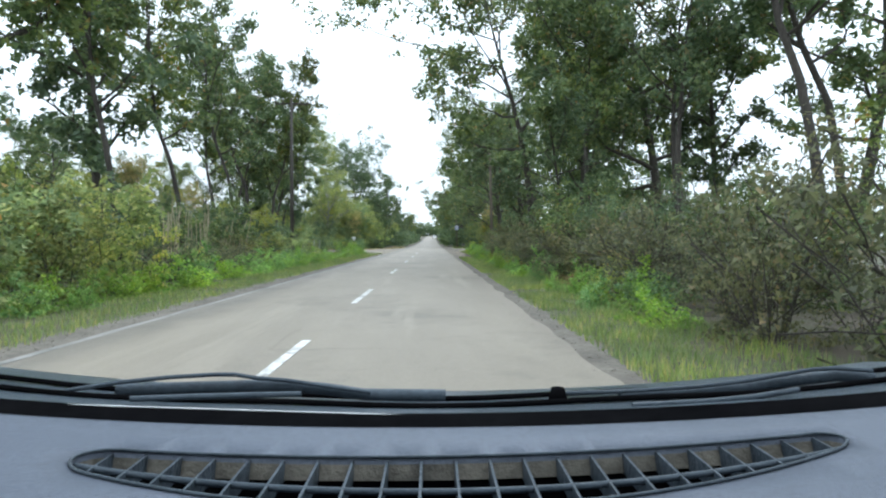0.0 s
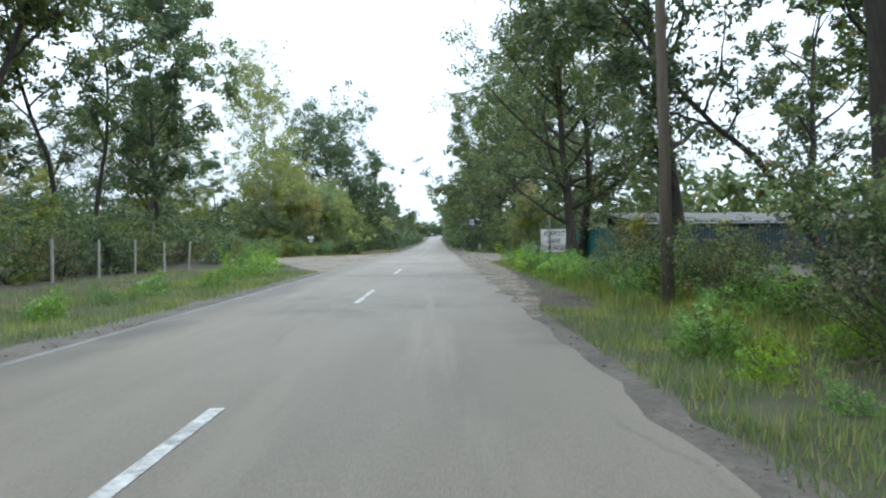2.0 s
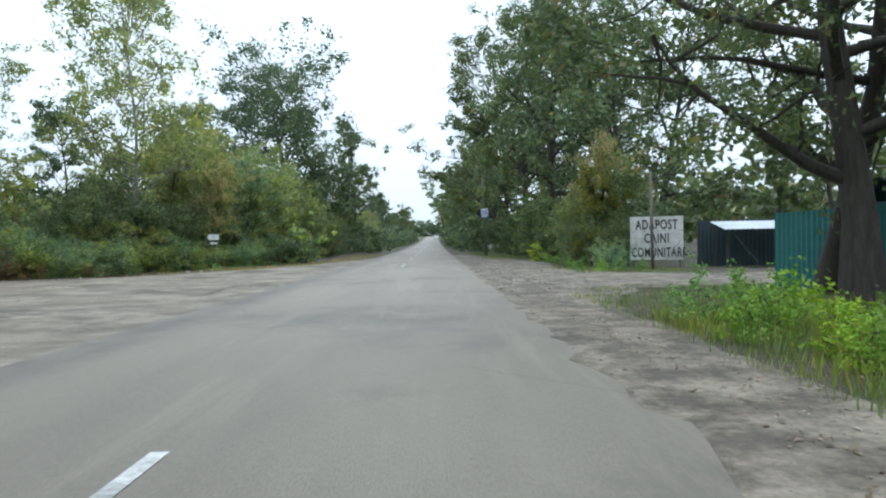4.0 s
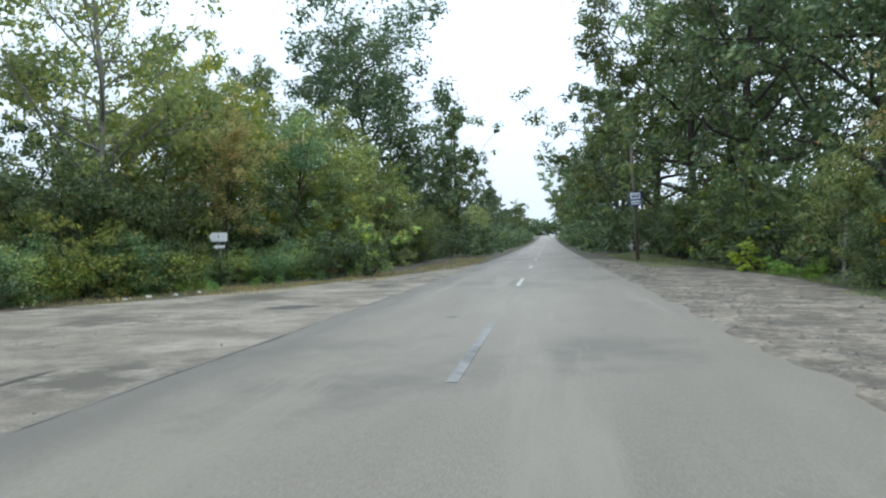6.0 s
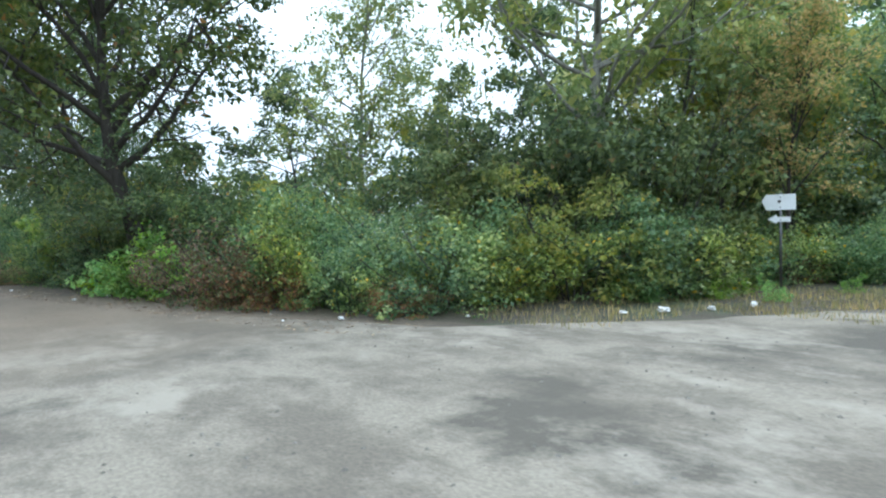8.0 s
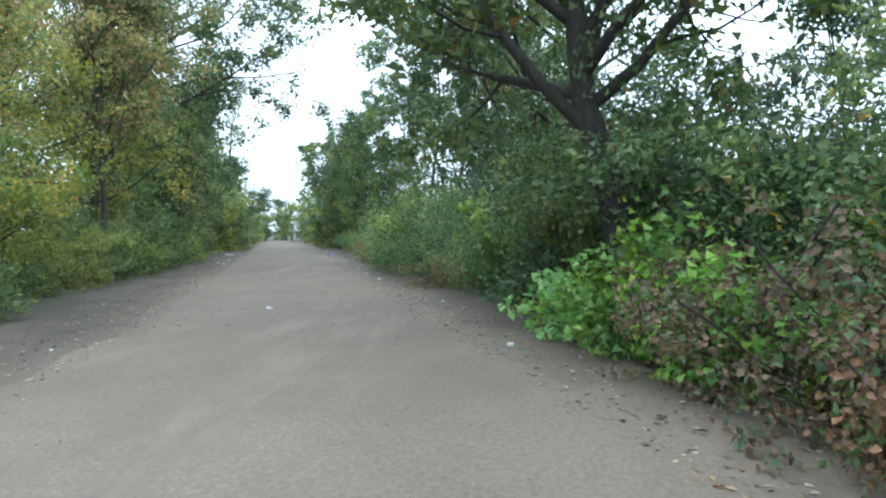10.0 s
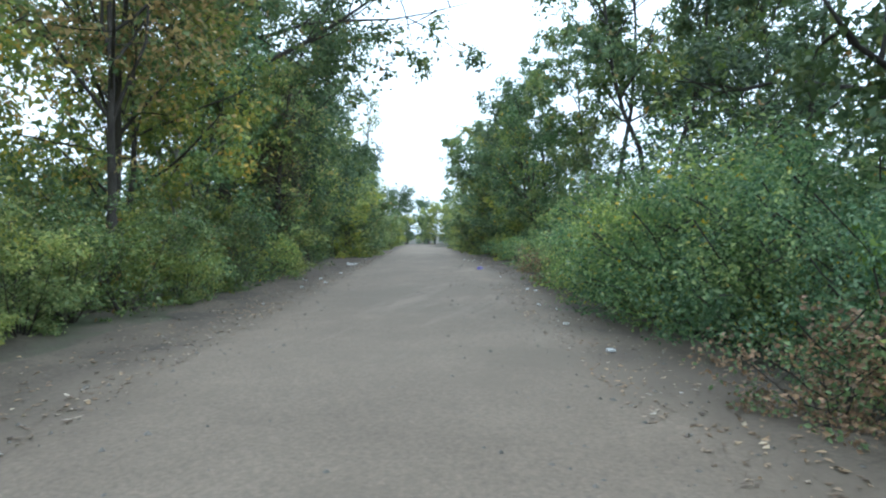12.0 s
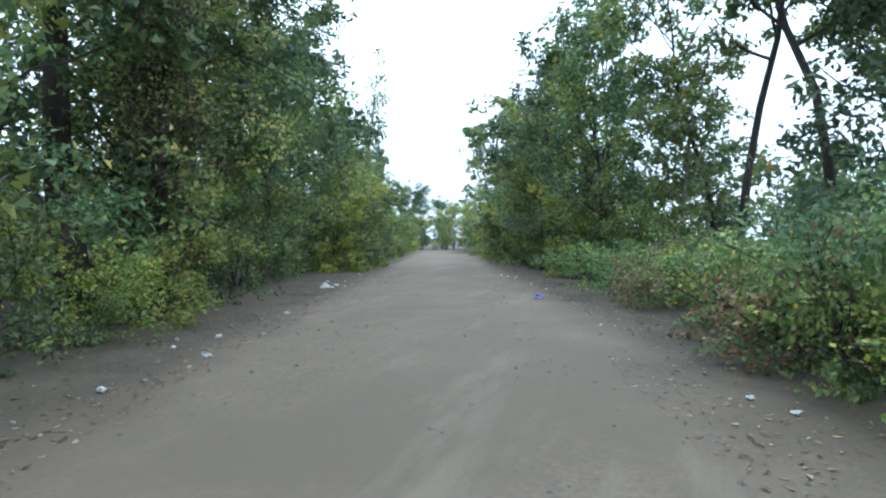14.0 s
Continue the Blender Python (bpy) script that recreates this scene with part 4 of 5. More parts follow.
for kind, s, off, k in (("maple", 24.5, 7.6, 0.75), ("maple", 51, 5.6, 0.9), ("maple", 57, 4.6, 0.7), ("gold", 70, 4.8, 0.7), ("lime", 49, 7.5, 0.9), ("green", 34.0, 8.0, 0.75), ("ash_b", 38, 10.5, 0.75), ("green", 42, 9, 0.9), ("green", 53.5, 6.0, 1.15), ("ash", 56, 7.5, 0.75), ("green", 58.5, 5.6, 1.05),
                        ("ash_b", 44, 9.0, 1.0), ("ash_b", 47.5, 8.6, 1.05), ("ash_b", 41, 8.4, 0.9), ("ash", 63, 6.5, 0.75), ("green", 66, 5.4, 1.1), ("ash", 72, 6, 0.7), ("oak_b", 46, 14, 0.75), ("lime", 61, 5.2, 1.1), ("green", 78, 5.4, 1.0), ("ash", 86, 6, 0.65), ("green", 95, 5.5, 0.9), ("ash_b", 50, 9, 0.8), ("ash", 39, 11, 0.7)):
    ground_plant(kind, *lane(s, off), k)

for s, off, k in ((23.6, 4.9, 1.05), (25.2, 5.2, 1.1)):
    ground_plant("yellow", *lane(s, off), k)

# lane, south side
row(["shrub_n", "vine"], [lane(12, -9), lane(17, -5.4), lane(24, -5.0)], 2.2, 0.4, (0.55, 0.9))
row(["shrub_n", "vine"], [lane(25, -6.2), lane(34, -6.3)], 1.7, 0.4, (0.55, 0.85))
row(["bramble", "vine"], [lane(21, -4.6), lane(27, -4.8)], 1.8, 0.3, (0.3, 0.5))
row(["shrub_n", "vine", "bramble"], [lane(28, -4.6), lane(33, -4.4)], 1.3, 0.25, (0.45, 0.7))
row(["shrub_n", "vine", "bramble", "shrub_n"], [lane(32.9, -4.6), lane(35, -4.3), lane(38, -4.1), lane(43, -4.2)], 1.6, 0.4, (0.45, 0.75))
row(["shrub_n", "vine", "maple"], [lane(44.5, -5.2), lane(55, -5.0)], 1.9, 0.4, (0.45, 0.85))
row(["shrub_l", "shrub_n", "vine", "shrub_b"], [lane(55, -4.6), lane(75, -3.5), lane(100, -3.6)], 2.1, 0.4, (0.65, 1.05))
thicket([lane(14, -11), lane(40, -9.5), lane(100, -7.5)], 3.0, 0.8, (0.9, 1.3))
for kind, s, off, k in (("gold_n", 22.5, -5.2, 0.85), ("autumn", 31.7, -5.3, 1.1), ("autumn", 33.4, -6.0, 1.0), ("autumn", 26.5, -6.5, 0.8), ("gold_n", 28.0, -7.0, 1.0), ("ivied", 40.6, -4.4, 0.95), ("gold_n", 34.2, -6.4, 1.2), ("gold_n", 41.6, -5.4, 0.95), ("gold_n", 45.0, -5.6, 0.85), ("lime", 36.6, -6.0, 1.2), ("lime", 29.6, -8.2, 1.0), ("maple", 38.2, -5.8, 0.95), ("lime", 45.5, -6.5, 1.1), ("lane_oak", 40.5, -5.8, 1.0), ("oak_b", 50, -8, 0.75), ("oak_fine", 44, -6.6, 0.85), ("green", 41.5, -5.4, 0.85),
                        ("green", 48, -4.8, 0.9), ("green", 53, -5.6, 1.15), ("lime", 58, -5.4, 1.1), ("green", 69, -5.4, 1.1), ("green", 75, -5.2, 1.0), ("lime", 84, -5.2, 0.95), ("ash", 60, -8, 0.75), ("thin", 62, -6.5, 1.0), ("thin", 66, -7.5, 1.1), ("thin", 58, -8, 1.0), ("thin", 72, -5.5, 1.15), ("thin", 75, -6, 1.05), ("maple", 66, -4.8, 0.8), ("maple", 80, -4.4, 0.8), ("green", 64, -4.6, 0.7),
                        ("ash", 78, -5.5, 0.55), ("ash", 92, -6, 0.6)):
    ground_plant(kind, *lane(s, off), k)
thicket([lane(108, -9), lane(108, 9)], 1.8, 0.4, (0.4, 0.6))
row(["far_ash", "far_oak"], [lane(116, -14), lane(116, 14)], 5, 1.0, (0.4, 0.6))
row(["gold", "green", "lime"], [lane(111, -7), lane(111, 7)], 2.4, 0.6, (0.45, 0.7))
ground_plant("far_ash", *lane(88, 4.4), 0.8)
for kind, s, off, k in (("green", 101, -2.0, 0.75), ("gold", 103, 1.6, 0.75), ("lime", 104, -0.2, 0.6), ("green", 98, -3.4, 0.9), ("lime", 96, 3.2, 0.8), ("green", 106, 0.8, 0.8)):
    ground_plant(kind, *lane(s, off), k)


# ---- undergrowth and far woods, each one mass ----
def mass(name, label, feet, seed, height, width, count, leaf, mat):
    """Leafy clumps at the feet, joined: each a leaning heap of leaves with gaps."""
    g = np.random.default_rng(seed)
    cs, ss, ways = [], [], []
    for x, y, k in feet:
        z = ground_z(x, y)
        lobes = np.clip(g.normal(size=(40, 3)), -1.7, 1.7) * [width * 0.42, width * 0.42, height * 0.26] + [0, 0, height * 0.5]
        pick, way = tufts(g, lobes, np.ones(40), count, max(12, count // 36), min(width, height) * 0.17)
        pick[:, 2] = np.abs(pick[:, 2])
        ways.append(way)
        cs.append(pick * k + [x, y, z])
        ss.append(np.full(count, k))
    c, k = np.concatenate(cs), np.concatenate(ss)
    v, f = leaves(g, c, leaf * k, whole=False, facing=np.concatenate(ways))
    return tagged(new(name, mesh_np(name, v, f, mat)), label, "woods", kind="stuff")


near_feet = [q for q in THICKET if q[1] < 131 and -55 < q[0]]
mass("undergrowth", "dense dark green undergrowth beneath the trees", near_feet, 61, 3.4, 3.0, 1700, 0.19, LEAF_DARK)
mass("undergrowth", "dense dark green undergrowth along the far road", [q for q in THICKET if q not in near_feet], 62, 3.6, 3.0, 620, 0.4, LEAF_DARK)
far_feet = []
for i in range(150):
    far_feet.append((46 + dice.uniform(0, 45), -30 + i * 2.6 + dice.uniform(-2, 2), dice.uniform(0.7, 1.2)))
    far_feet.append((-62 - dice.uniform(0, 50), -40 + i * 2.6 + dice.uniform(-2, 2), dice.uniform(0.7, 1.2)))
for i in range(90):
    far_feet.append((-24 - dice.uniform(0, 45), 112 + i * 2.8, dice.uniform(0.6, 1.1)))
    far_feet.append((22 + dice.uniform(0, 30), 100 + i * 2.8, dice.uniform(0.8, 1.2)))
for i in range(60):
    far_feet.append((-90 + i * 3 + dice.uniform(-2, 2), -42 - dice.uniform(0, 20), dice.uniform(0.8, 1.2)))
    far_feet.append((-40 - dice.uniform(0, 35), -20 + i * 1.2, dice.uniform(0.5, 0.8)))
far_feet = [q for q in far_feet if abs(lane_off(q[0], q[1])) > 30 or q[0] < -130 or q[0] > 10]
mass("distant_woods", "distant belt of green trees behind the fields", far_feet, 67, 9.5, 7.5, 230, 1.2, LEAF_OAK)


def fallen(name, label, spots, seed, size):
    """Fallen leaves and twigs lying on the ground, joined."""
    g = np.random.default_rng(seed)
    c = np.array([(x, y, max(ground_z(x, y), -0.008) + 0.008) for x, y in spots])
    v, f = leaves(g, c, size, 0.55, 6.0)
    v[:, 2] = np.maximum(v[:, 2], np.repeat(c[:, 2], 4) - 0.006)
    return tagged(new(name, mesh_np(name, v, f, FALLEN)), label, "leaf litter", kind="stuff")


spots = []
for i in range(9000):
    s, side_of = dice.uniform(8, 70), dice.choice((-1, 1))
    spots.append(lane(s, side_of * (2.3 + abs(dice.gauss(0, 0.8)) - 0.3) + (0.9 if side_of > 0 and s > 37 else 0)))
for i in range(900):
    spots.append((3.9 + abs(dice.gauss(0, 0.8)), dice.uniform(44, 76)))
fallen("leaf_litter", "brown fallen leaves along the lane edges", spots, 71, 0.06)


# ---- loose stones ----
def gravel(name, label, spots, seed, big=0.024):
    """Small angular stones lying on the ground, joined."""
    g = np.random.default_rng(seed)
    c = np.array([(x, y, max(ground_z(x, y), -0.01)) for x, y in spots])
    n = len(c)
    r = 0.009 + big * g.random(n) ** 3
    shape = np.array([(1, 0, 0), (-1, 0, 0), (0, 1, 0), (0, -1, 0), (0, 0, 0.7), (0, 0, -0.5)])
    v = (c[:, None] + shape[None] * r[:, None, None] * g.uniform(0.6, 1.3, (n, 6, 1))).reshape(-1, 3)
    i = np.arange(n)[:, None, None] * 6
    f = (i + np.array([(0, 2, 4), (2, 1, 4), (1, 3, 4), (3, 0, 4), (2, 0, 5), (1, 2, 5), (3, 1, 5), (0, 3, 5)])[None]).reshape(-1, 3)
    return tagged(new(name, mesh_np(name, v, f, STONES)), label, "gravel", kind="stuff")


spots = []
for i in range(3200):
    y = dice.uniform(46, 112)
    spots.append((3.3 + abs(dice.gauss(0, 1.5)), y))
for i in range(2600):
    s = dice.uniform(2, 60)
    spots.append(lane(s, dice.choice((-1, 1)) * abs(dice.gauss(2.0, 0.7))))
for i in range(2000):
    spots.append((dice.choice((-3.3, 3.5)) + dice.gauss(0, 0.18), dice.uniform(3, 60)))
for i in range(1500):
    spots.append((dice.uniform(-9, -3.2), dice.uniform(74, 100)))
gravel("gravel", "loose grey-brown stones scattered over dirt and road edges", spots, 73)


spots = [(3.5 + abs(dice.gauss(0, 1.6)), dice.uniform(76, 112)) for i in range(1500)]
gravel("gravel", "coarse broken stones and asphalt crumbs on the pull-off", spots, 74, 0.07)


# ---- grass along the verges ----
def grass(name, label, strips, seed, tall=0.21, mat=LEAF_GRASS):
    """Grass blades in strips: x0, x1, y0, y1 and blades a square metre; each blade is one sliver."""
    g = np.random.default_rng(seed)
    foot = []
    for x0, x1, y0, y1, dense in strips:
        n = int((x1 - x0) * (y1 - y0) * dense)
        q = np.stack([g.uniform(x0, x1, n), g.uniform(y0, y1, n)], 1)
        keep = [noise.noise((x * 0.7, y * 0.7, seed)) + 0.35 * noise.noise((x * 2.3, y * 2.3, seed)) > -0.38 for x, y in q]
        foot.append(q[np.array(keep)])
    q = np.concatenate(foot)
    z = np.array([ground_z(x, y) for x, y in q])
    n = len(q)
    h = tall * g.uniform(0.35, 1.25, n) * np.array([0.75 + 0.5 * noise.noise((x * 0.9, y * 0.9, 7)) for x, y in q])
    a = g.uniform(0, 6.28, n)
    side_way = np.stack([np.cos(a), np.sin(a), 0 * a], 1)
    lean = np.stack([np.cos(a + 1.6), np.sin(a + 1.6), 0 * a], 1) * (h * g.uniform(0.1, 0.6, n))[:, None]
    p = np.stack([q[:, 0], q[:, 1], z - 0.02], 1)
    w = (0.006 + 0.02 * h)[:, None]
    up = np.stack([0 * a, 0 * a, h], 1)
    v = np.stack([p - side_way * w, p + side_way * w, p + lean + up], 1).reshape(-1, 3)
    f = np.arange(n * 3).reshape(-1, 3)
    return tagged(new(name, mesh_np(name, v, f, mat)), label, "grass", kind="stuff")


grass("verge_grass", "uneven green grass on the road verges", [(-6.8, -3.5, 4, 64, 300), (-9.5, -6, 44, 70, 110), (3.65, 5.9, 3, 48, 430), (5.9, 8.5, 34, 50, 160), (4.9, 10.5, 48, 76, 170)], 3)
grass("verge_grass", "short yellowed grass beside the junction",
      [(-9.6, -7.0, 92.5, 98, 260), (-12.2, -9.6, 92.5, 97, 200), (-7.6, -5.3, 97.5, 106, 150), (-6.2, -3.6, 106, 128, 110), (-12.5, -9.8, 89.5, 93, 150)], 5, 0.17, LEAF_STRAW)
grass("verge_grass", "short green grass between the pull-off and the trees", [(7.2, 12, 85.0, 91, 210), (8.0, 10, 91, 104, 200), (5.3, 8.6, 104, 128, 160)], 6, 0.16)
grass("verge_grass", "thin low grass at the mouth of the driveway", [(5.7, 12, 75.6, 79.0, 520)], 8, 0.1)
grass("tall_grass", "tall fresh green grass beside the dirt pull-off", [(5.2, 9.6, 43, 72, 110)], 7, 0.5)


# ---- poles, signs, fences and the shed ----
WHITE_BOARD = grain("whitewashed_board", (0.5, 0.5, 0.47), (0.74, 0.74, 0.71), 1.5, 20, 0.8, 0.3, stain=(0.42, 0.41, 0.37))
LETTER_PAINT = grain("black_lettering", (0.02, 0.02, 0.022), (0.05, 0.05, 0.05), 5, 40, 0.7, 0.1)
SIGN_WHITE = grain("white_enamel", (0.74, 0.76, 0.76), (0.84, 0.85, 0.85), 2, 30, 0.45, 0.05)
SIGN_BLUE = grain("blue_enamel", (0.03, 0.06, 0.3), (0.05, 0.09, 0.38), 2, 30, 0.45, 0.05)
STEEL = grain("dull_steel", (0.1, 0.1, 0.1), (0.2, 0.2, 0.2), 4, 40, 0.5, 0.2, metal=0.8)
CONCRETE = grain("pale_concrete", (0.36, 0.35, 0.33), (0.55, 0.54, 0.5), 3, 30, 0.9, 0.4, stain=(0.28, 0.27, 0.24))
TEAL = grain("teal_sheet", (0.02, 0.13, 0.13), (0.04, 0.2, 0.19), 0.8, 25, 0.6, 0.2)
DARK_SHEET = grain("dark_sheet", (0.022, 0.042, 0.05), (0.045, 0.075, 0.085), 0.8, 25, 0.65, 0.2)
ROOF = grain("grey_roof_sheet", (0.06, 0.058, 0.054), (0.13, 0.125, 0.115), 0.6, 20, 0.75, 0.4)
ROOF_PALE = grain("pale_roof_sheet", (0.42, 0.46, 0.48), (0.6, 0.64, 0.66), 0.8, 20, 0.5, 0.2)
CERAMIC = grain("brown_ceramic", (0.05, 0.035, 0.025), (0.1, 0.07, 0.05), 6, 30, 0.3, 0.1)
REED = grain("dry_reed", (0.3, 0.25, 0.16), (0.46, 0.4, 0.28), 4, 40, 0.85, 0.2)
LITTER = grain("crumpled_plastic", (0.62, 0.62, 0.6), (0.82, 0.82, 0.8), 8, 60, 0.5, 0.3)
BAG_BLUE = grain("violet_plastic", (0.2, 0.17, 0.5), (0.33, 0.3, 0.65), 8, 60, 0.45, 0.3)
CABLE = grain("black_cable", (0.015, 0.015, 0.015), (0.03, 0.03, 0.03), 5, 40, 0.6, 0.1)


def ridged(width, height, pitch=0.18, depth=0.02, thick=0.012):
    """A corrugated sheet standing on the ground, along x."""
    bm = bmesh.new()
    n = max(2, int(width / pitch * 4))
    prev = None
    for i in range(n + 1):
        x = width * i / n
        y = depth * math.sin(2 * math.pi * x / pitch)
        ring = [bm.verts.new(p) for p in ((x, y, 0), (x, y, height), (x, y + thick, height), (x, y + thick, 0))]
        if prev:
            for k in range(4):
                bm.faces.new((prev[k], ring[k], ring[(k + 1) % 4], prev[(k + 1) % 4]))
        prev = ring
    bmesh.ops.recalc_face_normals(bm, faces=bm.faces[:])
    return bm


TARRED = grain("tarred_wood", (0.04, 0.036, 0.032), (0.1, 0.09, 0.08), 2, 30, 0.9, 0.5, stretch=(5, 5, 0.4))


def utility_pole(x, y, height, arm):
    ob = thing("utility_pole", "dark wooden utility pole with crossarm and insulators", "utility pole", "utility poles", at=pose(x, y, ground_z(x, y), 0, 0, 4))
    part("pole", rod(0.16, 0.1, height + 0.2, (0, 0, -0.2)), TARRED, ob)
    bar = part("crossarm", box((arm, 0.1, 0.12), (0, 0.13, height - 0.35), 0.01), TARRED, ob)
    for k in (-0.48, -0.26, 0.26, 0.48):
        part("insulator", rod(0.05, 0.035, 0.2, (k * arm, 0.13, height - 0.29), 10), CERAMIC, bar, "brown ceramic insulator")
    part("brace", box((0.9, 0.05, 0.05), (0.32, 0.1, height - 0.75), 0, None), TARRED, ob)
    part("lower_insulator", rod(0.05, 0.035, 0.18, (0.28, 0, height - 1.2), 10), CERAMIC, ob, "brown ceramic insulator")
    return ob


utility_pole(-9.3, 49, 12.2, 2.6)
utility_pole(-8.4, 140, 15.2, 2.8)
for k in (-1.2, -0.6, 0.6, 1.2):
    n = 40
    pts = [(-9.3 + k + 0.9 * i / n, 49 + 91 * i / n, 12.15 + (15.15 + ground_z(-8.4, 140) - 12.15) * i / n - 1.6 * 4 * (i / n) * (1 - i / n)) for i in range(n + 1)]
    v, f = tubes([(pts, [0.011] * (n + 1))], 5)
    ob = part("power_cable", mesh_np("power_cable", v, f, CABLE, True), CABLE, None)
    tagged(ob, "thin black power cable strung between poles", "cable", "power cables")


def wooden_pole(x, y, height, tilt, label, r=0.12):
    ob = thing("wooden_pole", label, "pole", at=pose(x, y, ground_z(x, y), tilt[0], tilt[1], 0))
    part("shaft", rod(r, r * 0.75, height + 0.3, (0, 0, -0.3)), WOOD_POLE, ob)
    part("cap", rod(r * 0.8, r * 0.5, 0.06, (0, 0, height)), STEEL, ob, "dull steel cap")
    return ob


wooden_pole(6.25, 48.3, 8.2, (0, -1.5), "brown weathered wooden pole beside the verge")
wooden_pole(11.1, 88.2, 4.2, (0, -1.0), "slim grey wooden pole in front of the board", 0.075)


def bus_stop(x, y):
    ob = thing("bus_stop_pole", "tall slim wooden pole carrying a blue bus stop sign", "bus stop", at=pose(x, y, ground_z(x, y), 0, -2.2, 0))
    part("shaft", rod(0.1, 0.075, 8.0, (0, 0, -0.2)), WOOD_POLE, ob)
    plate = part("sign_plate", box((0.66, 0.02, 0.8), (0.06, -0.12, 3.65), 0.004), SIGN_BLUE, ob, "blue bus stop plate")
    part("bus_panel", box((0.56, 0.008, 0.36), (0.06, -0.135, 3.83), 0.003), SIGN_WHITE, plate, "white panel with bus pictogram")
    part("bus_symbol", box((0.42, 0.008, 0.16), (0.06, -0.142, 3.84), 0.003), SIGN_BLUE, plate, "blue bus pictogram body")
    part("bus_symbol_window", box((0.34, 0.008, 0.06), (0.06, -0.149, 3.87), 0), SIGN_WHITE, plate)
    for k in (-0.12, 0.12):
        part("bus_symbol_wheel", rod(0.04, 0.04, 0.008, (0.06 + k, -0.138, 3.75), 12, Matrix.Rotation(radians(90), 4, "X")), SIGN_BLUE, plate)
    part("text_bar", box((0.56, 0.008, 0.1), (0.06, -0.136, 3.5), 0), SIGN_WHITE, plate, "white line of small writing")
    part("text_bar", box((0.5, 0.008, 0.07), (0.06, -0.136, 3.36), 0), SIGN_WHITE, plate, "white line of small writing")
    part("bracket", box((0.3, 0.1, 0.04), (0.03, -0.06, 3.65), 0), STEEL, ob)
    return ob


bus_stop(6.1, 114.4)


def plate_shape(points, thick):
    """A flat plate from an outline in x and z."""
    bm = bmesh.new()
    a = [bm.verts.new((x, 0, z)) for x, z in points]
    b = [bm.verts.new((x, thick, z)) for x, z in points]
    n = len(points)
    bm.faces.new(a)
    bm.faces.new(b[::-1])
    for i in range(n):
        bm.faces.new((a[i], b[i], b[(i + 1) % n], a[(i + 1) % n]))
    bmesh.ops.recalc_face_normals(bm, faces=bm.faces[:])
    return bm


def arrow_sign(x, y, turn):
    ob = thing("direction_sign", "white pointed direction sign with smaller arrow below, on a post", "sign", at=pose(x, y, ground_z(x, y), 0, 0, turn))
    part("post", rod(0.028, 0.028, 2.05, (0.02, 0.03, -0.1), 10), STEEL, ob, "thin dark steel post")
    big = part("name_plate", plate_shape([(-0.31, 1.78), (-0.24, 1.92), (0.29, 1.92), (0.29, 1.61), (-0.23, 1.61)], 0.012), SIGN_WHITE, ob, "white pointed plate")
    part("emblem", rod(0.03, 0.03, 0.006, (0.0, -0.001, 1.78), 10, Matrix.Rotation(radians(90), 4, "X")), STEEL, big, "small dark emblem")
    part("arrow_plate", plate_shape([(-0.21, 1.43), (-0.05, 1.52), (-0.04, 1.475), (0.2, 1.475), (0.2, 1.375), (-0.04, 1.375), (-0.05, 1.34)], 0.012), SIGN_WHITE, ob, "white arrow-shaped plate")
    for z in (1.86, 1.66, 1.41):
        part("bolt", rod(0.012, 0.012, 0.008, (0.02, -0.002, z), 8, Matrix.Rotation(radians(90), 4, "X")), STEEL, ob)
    return ob


arrow_sign(-10.45, 96.24, 24)


def lettering(text, height, x, z, parent, squeeze=0.8):
    cu = bpy.data.curves.new("lettering", "FONT")
    cu.body = text
    cu.size = height * 1.4
    cu.align_x = "CENTER"
    cu.extrude = 0.003
    cu.offset = 0.012
    cu.space_character = 1.12
    tmp = bpy.data.objects.new("lettering", cu)
    scene.collection.objects.link(tmp)
    me = bpy.data.meshes.new_from_object(tmp.evaluated_get(bpy.context.evaluated_depsgraph_get()))
    bpy.data.objects.remove(tmp)
    me.transform(Matrix.Translation((x, -0.022, z)) @ Matrix.Rotation(radians(90), 4, "X") @ Matrix.Diagonal((squeeze, 1, 1, 1)))
    me.materials.clear()
    me.materials.append(LETTER_PAINT)
    return part("lettering", me, LETTER_PAINT, parent, "black painted capital letters")


def shelter_board(a, b, z0, z1):
    w = math.hypot(b[0] - a[0], b[1] - a[1])
    turn = math.degrees(math.atan2(b[1] - a[1], b[0] - a[0]))
    ob = thing("shelter_board", "whitewashed board with black hand-painted lettering on posts", "notice board", at=pose(a[0], a[1], 0, 0, 0, turn))
    for i in range(6):
        part("plank", box((w, 0.025, (z1 - z0) / 6 - 0.008), (w / 2, 0, z0 + (z1 - z0) * (i + 0.5) / 6), 0.004), WHITE_BOARD, ob)
    for x in (0.15, w - 0.15):
        part("post", box((0.08, 0.08, z1 + 0.15), (x, 0.06, (z1 + 0.15) / 2 - 0.1), 0.006), WOOD_POLE, ob, "weathered wooden post")
    lettering("ADAPOST", 0.42, w * 0.5, z1 - 0.56, ob, 0.62)
    lettering("CAINI", 0.42, w * 0.5, z1 - 1.16, ob, 0.62)
    lettering("COMUNITARI", 0.42, w * 0.52, z1 - 1.78, ob, 0.56)
    for s in (-1, 1):
        part("stay_wire", rod(0.008, 0.008, 1.5, (w * 0.68, -0.06, z0 + 0.1), 5, Matrix.Rotation(radians(38 * s), 4, "Y")), STEEL, ob)
    return ob


shelter_board((10.5, 89.35), (12.65, 88.75), 0.32, 2.25)


